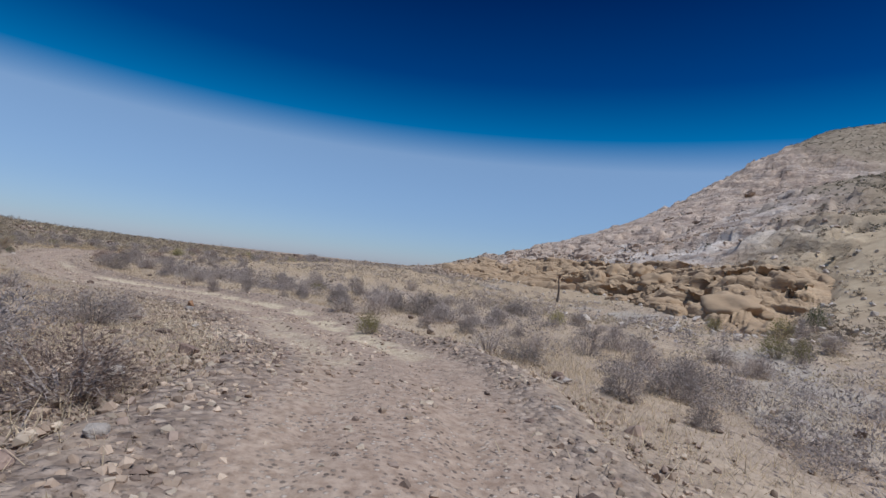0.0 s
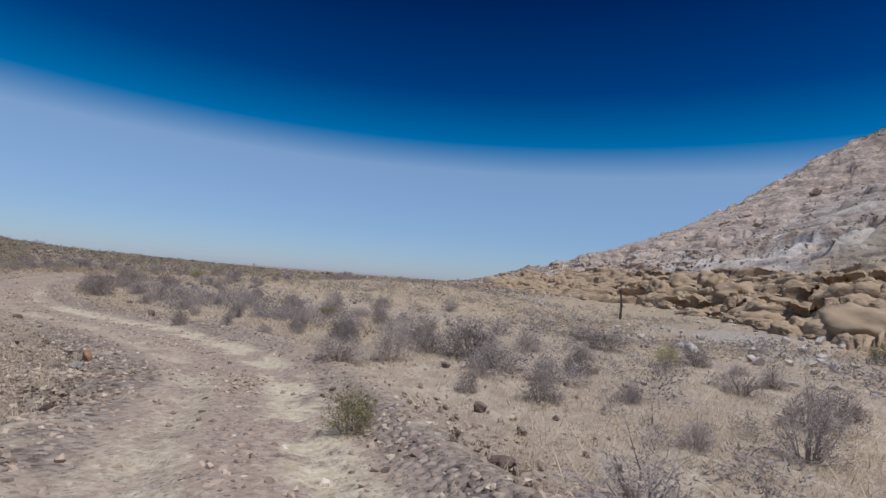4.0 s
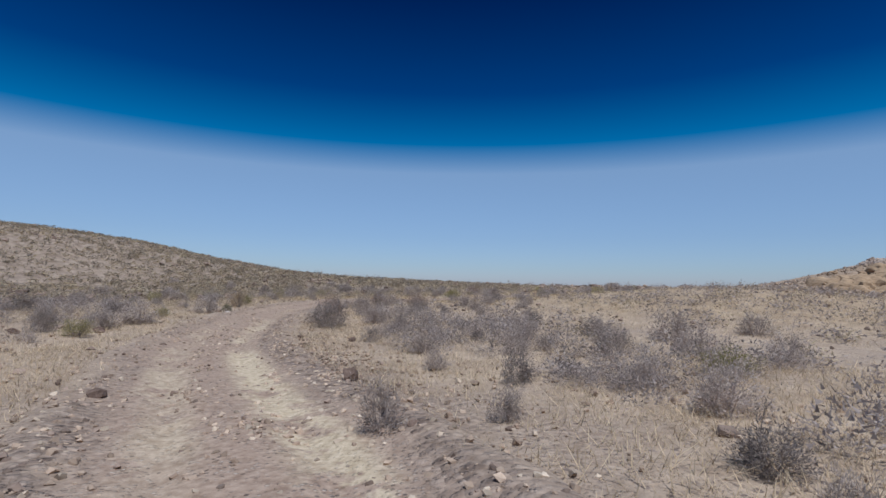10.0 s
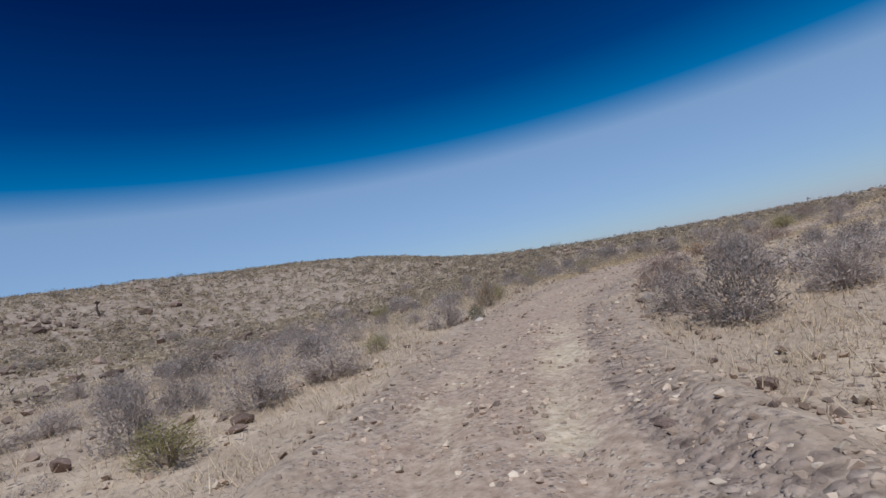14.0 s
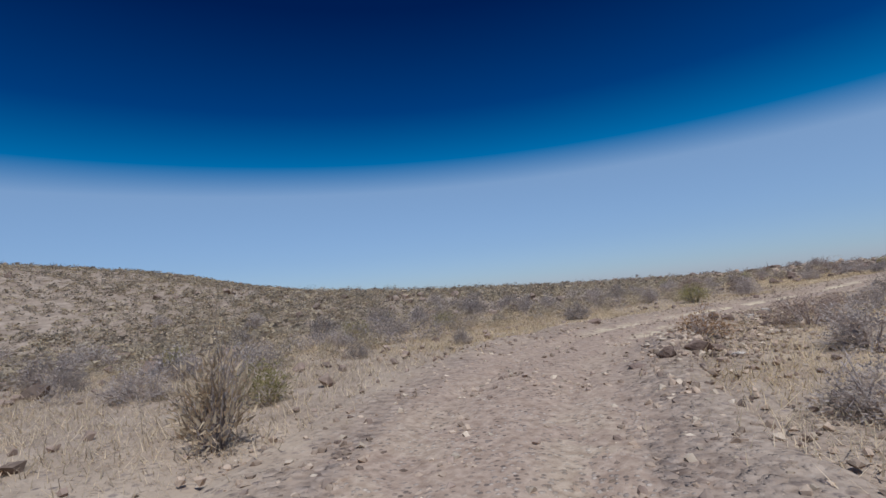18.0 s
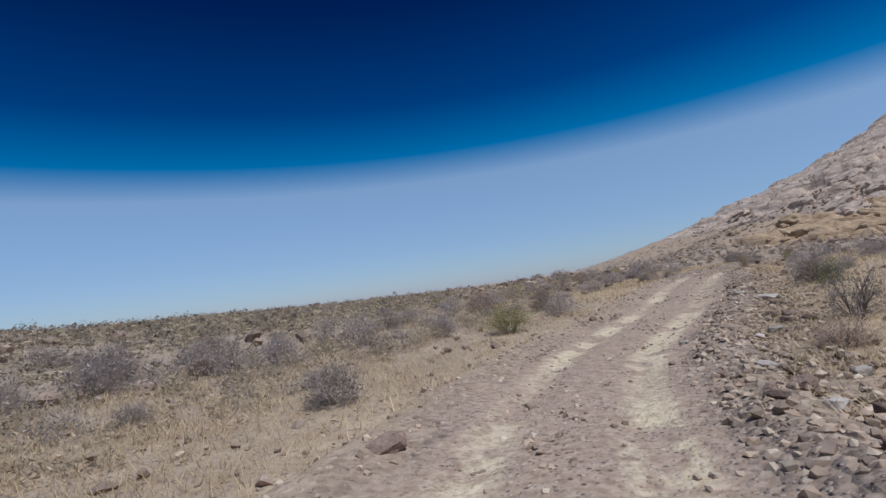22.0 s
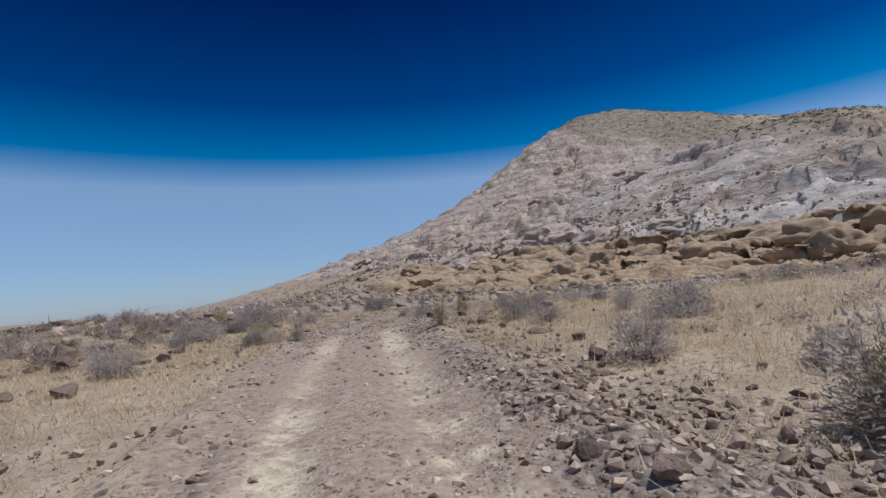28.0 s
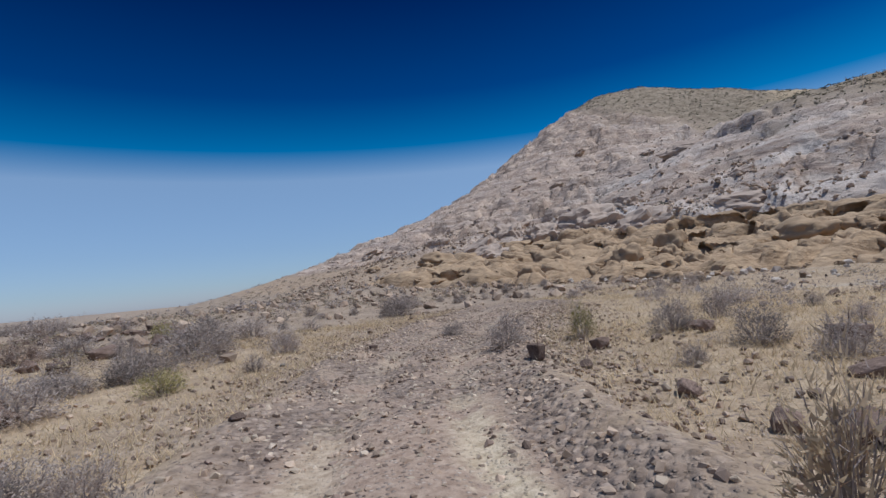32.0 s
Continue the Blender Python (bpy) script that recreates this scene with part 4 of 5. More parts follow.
LEDGE_BOULDERS_B = [(7.3, 105.3, 3.02, 1.26), (17.0, 106.6, 3.46, 1.44), (13.6, 110.5, 2.96, 1.18), (13.6, 122.9, 4.80, 1.60), (39.3, 127.2, 6.33,
    2.11)]
GREY_SAGE = GREY_SAGE_A + GREY_SAGE_B + GREY_SAGE_C + GREY_SAGE_D + GREY_SAGE_E + GREY_SAGE_F
DARK_ROCKS = DARK_ROCKS_A + DARK_ROCKS_B + DARK_ROCKS_C + DARK_ROCKS_D + DARK_ROCKS_E
LEDGE_BOULDERS = LEDGE_BOULDERS_A + LEDGE_BOULDERS_B
PLANTS = {}


def plant_kind(key, name, label, category, leaf_mat, count, **shape):
    made = []
    for _ in range(count):
        stems, leaves = shrub_shape(**shape)
        made.append((mesh_of("woody_frame", *stems, TWIG), mesh_of("foliage", *leaves, leaf_mat)))
    PLANTS[key] = (name, label, category, made)


plant_kind("sage", "sagebrush", "grey twiggy sagebrush, half dry, in dry grass", "shrub", SAGE, 7, leaves=2700, leaf_size=0.05, shoots=4)
plant_kind("dead", "dry_shrub", "bare grey-brown dry shrub with tangled twigs", "shrub", SAGE, 3, stems=22, leaves=1500, twigs=6, leaf_size=0.043)
plant_kind("brown", "brown_brush", "reddish-brown dense dry brush beside the trail", "shrub", BROWN_LEAF, 3, stems=24, leaves=4400, leaf_size=0.037, twigs=4)
plant_kind("rust", "rusty_brush", "low rusty orange dry brush among stones", "shrub", RUST_LEAF, 2, stems=18, leaves=1200)
plant_kind("yellow", "rabbitbrush", "yellow-green rabbitbrush bush in dry grass", "shrub", YELLOW_LEAF, 3, stems=18, leaves=2600, upright=0.6, leaf_size=0.045)
plant_kind("green", "green_shrub", "small dull green shrub on dry ground", "shrub", GREEN_LEAF, 2, stems=18, leaves=2600, upright=0.6, leaf_size=0.045)
plant_kind("stalk", "tall_grass_clump", "tall straw-yellow upright grass clump", "grass", STRAW, 2, stems=36, shoots=2, twigs=2, leaves=700, upright=0.75, leaf_size=0.10)
taken = []


def plant(key, x, y, w, h, group):
    name, label, category, made = PLANTS[key]
    stems, leaves = made[rng.integers(len(made))]
    e = new(name)
    z = float(ground(x, y)[0])
    e.matrix_world = Matrix.LocRotScale((x, y, z - 0.02), Euler((0, 0, rng.uniform(0, 6.283))), (w, w, h))
    for me, part_name in ((stems, "woody_frame"), (leaves, "foliage")):
        o = new(part_name, me)
        o.parent = e
    taken.append((x, y, w))
    return tagged(e, label, category, group)


for key, rows, group in (("sage", GREY_SAGE, "sagebrush on the flats"), ("brown", BROWN_BRUSH, "brown brush along the trail"), ("yellow", RABBITBRUSH, "rabbitbrush"),
                         ("green", GREEN_BRUSH, "green shrubs"), ("stalk", STALKS, "tall grass clumps"), ("rust", RUSTY_BRUSH, "rusty brush")):
    for i, (x, y, w, h) in enumerate(rows):
        plant("dead" if key == "sage" and i % 6 == 5 else key, x, y, w * (1.4 if key == "yellow" else 1.5 - 0.42 * min(1, max(0, w - 0.9))), h * (1.55 if key == "yellow" else 1.4 - 0.35 * min(1, max(0, w - 0.9))), group)

more = spots(9000, -46, 14, -6, 96, lambda x, y, s: 0.14 * (1 + 1.5 * (s > 5) * (y > 18) * (y < 46)) * (np.abs(s) > 3.6) * (np.abs(s) < 13) * (1 - 0.7 * (y > 45) * (s > 0)) * (0.25 + 1.6 * smooth(-0.15, 0.3, fbm(x, y, 9, 2, 51))))
count = 0
for x, y, z in more:
    if count >= 330 or any((x - a) ** 2 + (y - b) ** 2 < (0.6 * w + 0.7) ** 2 for a, b, w in taken):
        continue
    w = rng.uniform(0.6, 1.3)
    plant("yellow" if rng.uniform() < (0.2 if y > 34 and x < -26 else 0.06 * (y > 20)) else "dead" if rng.uniform() < 0.2 else "sage", x, y, w, w * rng.uniform(0.5, 0.8), "sagebrush on the flats")
    count += 1

# ---- scrub and grass past counting ----
def fuzzy_shape(sprigs=190, size=0.15, flecks=0, fleck=0.2):
    """A small rounded shrub as fine sprigs and flecks of twig and leaf alone, for the crowd."""
    V, F = [], []
    lump = rng.uniform(0.75, 1.1, 7)
    for k in range(sprigs + flecks):
        az, th, q = rng.uniform(0, 6.283), math.acos(rng.uniform(0.0, 1)), rng.uniform(0.25, 1.0) ** 0.6
        p = np.array([0.5 * math.sin(th) * math.cos(az), 0.5 * math.sin(th) * math.sin(az), 0.80 * math.cos(th)]) * q * lump[int(az / 6.284 * 7)]
        if k < sprigs:
            sprig(V, F, p, p * 1.5, size * rng.uniform(0.6, 1.4), 1.6)
        else:
            leaf(V, F, p, fleck * rng.uniform(0.6, 1.4))
    return np.array(V), np.array(F)


def crowd(x, y, s):
    """Where low shrubs grow thick: the sage flat beside the wash, the stony west slope."""
    a = np.abs(s)
    clump = 0.2 + 1.1 * smooth(-0.12, 0.2, fbm(x, y, 6, 3, 52))
    flat = 1 - 0.75 * sandy(x, y)
    east_flat = smooth(0, 3, s) * (y < 36) + smooth(-14, -8, x) * (y >= 36) * (x < 12)
    flat = flat * (1 - 0.75 * smooth(60, 76, y) * (x > -20))
    return (a > 5.0) * clump * flat * (1 - 0.4 * smooth(27, 30, y) * (1 - smooth(42, 46, y)) * (s > 0)) * (0.42 + 0.75 * np.clip(east_flat, 0, 1) + 0.25 * smooth(-20, -34, x) + 0.4 * (s < -9) * (y < 45))


mid = [fuzzy_shape(190, 0.09, 70, 0.06) for _ in range(8)]
p = spots(13000, -46, 15, 1, 92, lambda x, y, s: crowd(x, y, s) * (np.abs(s) < 11))
w = 0.42 + 0.85 * rng.uniform(size=len(p)) ** 1.6
straw = (beside(p[:, 0], p[:, 1])[0] < 0) & (p[:, 1] > 34) & (rng.uniform(size=len(p)) < 0.6)
for name, lot, leaf_kind, words in (("low_scrub", ~straw, SCRUB, "low grey fuzzy scrub crowding the flats"), ("low_straw_scrub", straw, TAN_SCRUB, "low straw-coloured scrub between the trail and the stony slope")):
    joined(name, mid, p[lot], w[lot], leaf_kind, words, "scrub", tall=w[lot] * rng.uniform(0.5, 0.85, lot.sum()))
loose = [fuzzy_shape(22, 0.14, 26, 0.11) for _ in range(8)]
p = spots(19000, -60, 18, -8, 104, lambda x, y, s: crowd(x, y, s) * (np.abs(s) >= 11))
w = 0.4 + 0.95 * rng.uniform(size=len(p)) ** 1.6
half = rng.uniform(size=len(p)) < np.where(p[:, 0] > -21, 0.62, 0.45)
for name, lot, leaf_kind, words in (("flat_scrub", half & (p[:, 0] > -21), SCRUB, "soft grey scrub farther out over the flats"), ("brown_scrub", half & (p[:, 0] <= -21), HILL_SCRUB, "low brown scrub at the foot of the stony slope")):
    joined(name, loose, p[lot], w[lot], leaf_kind, words, "scrub", tall=w[lot] * rng.uniform(0.45, 0.8, lot.sum()))
joined("straw_scrub", loose, p[~half], w[~half], TAN_SCRUB, "straw-coloured tufts farther out over the flats", "scrub", tall=w[~half] * rng.uniform(0.4, 0.65, (~half).sum()))
far = [fuzzy_shape(8, 0.25, 22, 0.25) for _ in range(6)]
p = spots(42000, -104, -30, -14, 110, lambda x, y, s: (np.abs(s) > 12) * smooth(-30, -46, x + 12 * fbm(x, y, 14, 2, 57)) * (0.45 + 0.40 * smooth(-0.2, 0.25, fbm(x, y, 9, 2, 56))))
w = 0.32 + 0.75 * rng.uniform(size=len(p)) ** 1.6
half = rng.uniform(size=len(p)) < 0.42
slope_tufts = [fuzzy_shape(8, 0.24, 12, 0.26) for _ in range(8)]
joined("slope_scrub", slope_tufts, p[half], w[half], HILL_SCRUB, "low brown scrub crowding the stony west slope", "scrub", tall=w[half] * rng.uniform(0.5, 0.75, half.sum()))
joined("slope_grass", slope_tufts, p[~half], w[~half], TAN_SCRUB, "straw-coloured tufts on the stony west slope", "grass", tall=w[~half] * rng.uniform(0.4, 0.6, (~half).sum()))
p = spots(5200, -100, -12, -10, 128, lambda x, y, s: 0.4 * (np.abs(s) > 12) * ((x < -30) | (y > 92)) * smooth(-0.2, 0.3, fbm(x, y, 10, 3, 68)))
w = 0.6 + 0.8 * rng.uniform(size=len(p)) ** 1.6
joined("dark_slope_scrub", loose, p, w, DARK_SCRUB, "dark grey-brown bushes dotted over the stony slope", "scrub", tall=w * rng.uniform(0.5, 0.75, len(p)))
p = spots(8000, -190, -96, -60, 240, lambda x, y, s: 0.22 + 0.35 * smooth(-0.2, 0.25, fbm(x, y, 12, 2, 52)))
w = 0.35 + 0.8 * rng.uniform(size=len(p)) ** 2
joined("far_scrub", far, p, w, HILL_SCRUB, "low grey-brown scrub scattered over the stony rise", "scrub", tall=w * rng.uniform(0.4, 0.65, len(p)))
p = spots(9000, -46, 40, 96, 200, lambda x, y, s: 0.42 * ((zones(x, y, swells(x, y))[0] < 0.3) | (y > 118)))
w = 0.35 + 0.7 * rng.uniform(size=len(p)) ** 2
joined("north_scrub", far, p, w, HILL_SCRUB, "low grey scrub beyond the end of the flats", "scrub", tall=w * rng.uniform(0.4, 0.65, len(p)))
p = spots(17000, 15, 120, 0, 112, lambda x, y, s: 0.42 * np.maximum(1 - smooth(6, 13, y - x + 5 * fbm(x, y, 7, 2, 59)), 0.8 * smooth(24, 34, x) * (1 - smooth(22, 44, y - 0.62 * x + 12 * fbm(x, y, 15, 4, 47)))) * (0.4 + smooth(-0.2, 0.2, fbm(x, y, 5, 2, 60))))
w = 0.4 + 0.9 * rng.uniform(size=len(p)) ** 1.8
joined("shoulder_scrub", slope_tufts, p, w, HILL_SCRUB, "tan and grey scrub scattered over the grassy shoulder of the hill", "scrub", tall=w * rng.uniform(0.5, 0.8, len(p)))
p = spots(15000, 14, 260, -20, 330, lambda x, y, s: 0.30 * (0.12 + zones(x, y, swells(x, y))[2] + 0.3 * (1 - smooth(10, 60, y)) + 0.5 * (1 - smooth(14, 20, x))))
w = 0.4 + 0.9 * rng.uniform(size=len(p)) ** 2
joined("hill_scrub", far, p, w, HILL_SCRUB, "dark scrub dotted over the rocky hill", "scrub", tall=w * rng.uniform(0.4, 0.65, len(p)))
p = spots(30000, 40, 230, 40, 250, lambda x, y, s: 0.6 * zones(x, y, swells(x, y))[2] + 0.05)
w = 0.5 + 1.0 * rng.uniform(size=len(p)) ** 2
joined("crest_scrub", [fuzzy_shape(0, 0, 9, 0.38) for _ in range(6)], p, w, CREST_SCRUB, "small dark scrub dotted over the brown hilltop", "scrub", tall=w * 0.6)
p = spots(5000, -260, 60, 104, 380, lambda x, y, s: 0.55 + 0 * x)
w = rng.uniform(0.7, 1.8, len(p))
joined("distant_scrub", far[:2], p, w, SCRUB, "distant low scrub on the plain", "scrub", tall=w * rng.uniform(0.4, 0.65, len(p)))

tufts = [grass_shape() for _ in range(8)]
p = spots(160000, -45, 13, 1, 90, lambda x, y, s: 0.85 * smooth(1.7, 3.0, np.abs(s)) * (1 - smooth(7, 14, np.abs(s))) * (0.35 + 0.65 * smooth(-0.35, 0.05, fbm(x, y, 5, 3, 53))))
w = 0.10 + 0.17 * rng.uniform(size=len(p)) ** 1.5
gold = p[:, 1] > 42 + 10 * fbm(p[:, 0], p[:, 1], 8, 2, 67)
for name, lot, blade, words in (("dry_grass", ~gold, STRAW, "short straw-coloured dry grass tufts"), ("golden_grass", gold, GOLD_STRAW, "short golden dry grass tufts beside the stony climb")):
    joined(name, tufts, p[lot], w[lot] * 1.7, blade, words, "grass", tall=w[lot])
short = [grass_shape(7, 0.7) for _ in range(6)]
p = spots(90000, -58, 20, -12, 105, lambda x, y, s: 0.75 * smooth(6, 11, np.abs(s)) * smooth(-0.35, 0.0, fbm(x, y, 6, 3, 54)))
w = rng.uniform(0.12, 0.32, len(p))
joined("far_grass", short, p, w * 1.6, STRAW, "thin dry grass farther over the flats", "grass", tall=w * 0.8)

# ---- stones ----
sharp = [stone_shape(12, q, proud=0.5) for q in (0.6, 0.75, 0.85, 0.95, 0.65, 1.0, 0.8, 0.9, 0.7, 0.8)]
blunt = [stone_shape(8, q) for q in (0.6, 0.7, 0.8, 0.65, 0.75, 0.9)]
rocks = [mesh_of("rock", *stone_shape(16, q, 0.05), DARK_STONE) for q in (0.55, 0.65, 0.75, 0.85, 0.7, 0.6, 0.8)]
pale_rocks = [mesh_of("pale_rock", *stone_shape(16, q, 0.05), PALE_STONE) for q in (0.5, 0.65, 0.8)]
rusty = mesh_of("rusty_rock", *stone_shape(15, 0.9, 0.05), RUST_STONE)


def rock(name, me, x, y, w, h, label, group):
    o = new(name, me)
    z = float(ground(x, y)[0])
    o.matrix_world = Matrix.LocRotScale((x, y, z - 0.03 * h), Euler((rng.normal() * 0.12, rng.normal() * 0.12, rng.uniform(0, 6.283))), (w, w * rng.uniform(0.75, 1.0), h * 1.1 + 0.3 * w * (h < 0.4 * w)))
    return tagged(o, label, "rock", group)


for x, y, w, h in DARK_ROCKS:
    if abs(beside(x, y)[0][0]) < 1.5 and w > 0.3 or w > 1.5:
        continue
    rock("dark_rock", rocks[rng.integers(len(rocks))], x, y, w, h, "angular dark brown volcanic rock lying in dry grass", "dark rocks")
for x, y, w, h in PALE_ROCKS:
    rock("pale_rock", pale_rocks[rng.integers(len(pale_rocks))], x, y, w, h, "pale tan flat-topped rock beside the trail", "pale rocks")
for x, y, w, h in RUSTY_ROCK:
    rock("rusty_rock", rusty, x, y, w, h, "small orange-brown boulder at the trail's edge", "")


def trailside(n, keep):
    """Random places beside the trail, kept where keep(side, y) draws true."""
    i, s = rng.integers(78, len(LINE) - 2, n), rng.uniform(-6.5, 6.5, n)
    ok = rng.uniform(size=n) < keep(s, LINE[i, 1])
    i, s = i[ok], s[ok]
    x, y = LINE[i, 0] + AHEAD[i, 1] * s + rng.normal(size=len(s)) * 0.1, LINE[i, 1] - AHEAD[i, 0] * s + rng.normal(size=len(s)) * 0.1
    return np.stack([x, y, ground(x, y)], -1), s


banks, bank_side = trailside(2600, lambda s, y: 0.5 * rubble_share(s, y) * (np.abs(s) > 1.5) * (0.25 + 0.75 * ((s > 0) * (y > 41) * (y < 67) | (y < 15))))
for x, y, z in banks[:320]:
    w = 0.13 + 0.25 * rng.uniform() ** 2.4
    if rng.uniform() < 0.7:
        rock("bank_rock", rocks[rng.integers(len(rocks))], x, y, w, w * 0.7, "angular brown stone in the rubble bank of the trail", "stones of the trail banks")
    else:
        rock("bank_rock", pale_rocks[rng.integers(len(pale_rocks))], x, y, w, w * 0.65, "pale angular stone in the rubble bank of the trail", "stones of the trail banks")

p, s = trailside(210000, rubble_share)
w = np.where(np.abs(s) < 1.3, 0.028 + 0.09 * rng.uniform(size=len(p)) ** 2.6, 0.035 + (0.095 + 0.035 * (s > 1.4) * smooth(41, 45, p[:, 1]) * (1 - smooth(64, 70, p[:, 1]))) * rng.uniform(size=len(p)) ** 2.8)
big = w > 0.06
sort = rng.uniform(size=len(p))
for name, lot, stone, words in (("rubble", sort < 0.62, RUBBLE, "loose angular brown rubble along the trail"), ("pale_rubble", (sort >= 0.62) & (sort < 0.82), TAN_RUBBLE, "pale tan stones mixed into the rubble along the trail"),
                                ("dark_rubble", sort >= 0.82, DARK_RUBBLE, "dark brown volcanic stones in the rubble along the trail")):
    joined(name, sharp, p[big & lot], w[big & lot], stone, words, "rubble")
kept = ~big & (rng.uniform(size=len(p)) < 0.62)
joined("gravel", blunt, p[kept], w[kept], RUBBLE, "fine brown gravel strewn over the trail", "gravel")
p = spots(60000, -60, 20, -12, 110, lambda x, y, s: 0.12 * (np.abs(s) > 2.5) * (0.2 + 1.3 * smooth(0.0, 0.3, fbm(x, y, 7, 3, 55)) + 0.6 * (x < -28)))
w = 0.06 + 0.24 * rng.uniform(size=len(p)) ** 3
joined("field_stones", sharp, p, w, DARK_RUBBLE, "scattered dark stones on the flats", "stones")
p = spots(60000, -45, 12, -2, 92, lambda x, y, s: 0.8 * smooth(2.2, 3.2, np.abs(s)) * (1 - smooth(6, 9, np.abs(s))) * smooth(-0.1, 0.25, fbm(x, y, 3, 3, 64)))
w = 0.03 + 0.12 * rng.uniform(size=len(p)) ** 2.5
joined("pebbles", blunt, p, w, RUBBLE, "brown pebbles scattered through the dry grass", "stones")
p = spots(16000, -96, -28, -10, 104, lambda x, y, s: 0.45 * (np.abs(s) > 8) * smooth(0.0, 0.25, fbm(x, y, 8, 3, 62)))
w = 0.16 + 0.6 * rng.uniform(size=len(p)) ** 2.5
joined("slope_rocks", sharp, p, w, DARK_RUBBLE, "brown rocks lying about the stony west slope", "stones")
p = spots(5200, -62, -18, 66, 112, lambda x, y, s: 0.30 * (np.abs(s) > 4) * smooth(-0.02, 0.2, fbm(x, y, 6, 3, 63)))
w = 0.18 + 0.6 * rng.uniform(size=len(p)) ** 2.2
joined("ridge_rocks", sharp, p, w, DARK_STONE, "dark volcanic rocks strewn along the low ridge", "stones")
p = spots(30000, 4, 56, 18, 130, lambda x, y, s: 0.35 * smooth(2, 12, x) * (0.3 + (zones(x, y, swells(x, y))[0] > 0.1)) * (zones(x, y, swells(x, y))[0] < 0.3))
w = 0.10 + 0.5 * rng.uniform(size=len(p)) ** 3
joined("fallen_stones", sharp, p, w, PALE_STONE, "tan stones fallen below the ochre ledges", "stones")

p = spots(16000, 28, 170, 50, 260, lambda x, y, s: 0.45 * zones(x, y, swells(x, y))[1])
w = 0.18 + 0.8 * rng.uniform(size=len(p)) ** 4
joined("cliff_stones", sharp, p, w, CLIFF_ROCK, "loose blocks lying on the pale cliffs", "stones")

p = spots(60000, -34, 60, 80, 160, lambda x, y, s: (0.08 + 0.16 * smooth(-8, 6, x)) * (np.abs(s) > 2.2) * smooth(80, 94, y + 10 * fbm(x, y, 8, 2, 58)) * ((zones(x, y, swells(x, y))[0] < 0.3) | (y > 114)))
w = 0.11 + 0.75 * rng.uniform(size=len(p)) ** 4
joined("slope_stones", sharp, p, w, RUBBLE, "loose brown stones strewn over the foot of the hill", "stones")

# x, y, width and height of the outcrops; x, y and half sizes of the larger hollows
CRAGS = [(37, 117, 5.9, 5.2), (35, 107, 4.8, 3.5), (50, 120, 3.4, 3.4), (28, 117, 3.5, 3.8), (20, 120, 4.0, 3.0), (22, 133, 2.4, 2.2), (60, 181, 6.3,
    3.5), (60, 158, 6.1, 4.3), (98, 179, 3.4, 1.6), (111, 171, 2.9, 1.3), (128, 166, 3.2, 1.5), (84, 128, 5.5, 2.8), (124, 190, 3.0, 1.5), (54,
    103, 2.5, 2.2), (39, 97, 4.4, 2.6), (102, 195, 3.3, 1.7), (94, 194, 3.0, 1.6), (88, 143, 5.0, 2.5), (68, 124, 3.4, 1.5), (23, 136, 2.0, 1.8), (16,
    139, 3.1, 1.9), (16, 135, 1.5, 1.5), (18, 117, 3.7, 2.4), (39, 194, 4.7, 2.0), (30, 192, 3.8, 1.9), (57, 178, 5.9, 4.6), (27, 123, 3.2, 3.9), (29,
    119, 2.1, 2.1)]
OCHRE_BOULDERS = [(16.0, 110.8, 3.0, 1.7), (18.7, 110.1, 3.1, 1.4), (9.2,
    131.0, 2.0, 0.7), (9.9, 110.8, 2.6, 1.0), (11.7, 120.8, 1.5, 0.8)]
CAVES = [(23.2, 85.7, 1.95, 0.73), (25.4, 83.7, 1.35, 0.53), (27.0, 82.0, 1.05, 0.48), (19.8, 92.2, 0.90, 0.79), (20.8, 94.7, 0.90, 0.78), (11.8,
    96.0, 0.51, 0.51), (30.0, 95.3, 0.76, 0.44), (29.6, 93.1, 0.61, 0.30), (23.5, 105.5, 0.69, 0.48), (34.3, 93.1, 1.02, 0.38)]

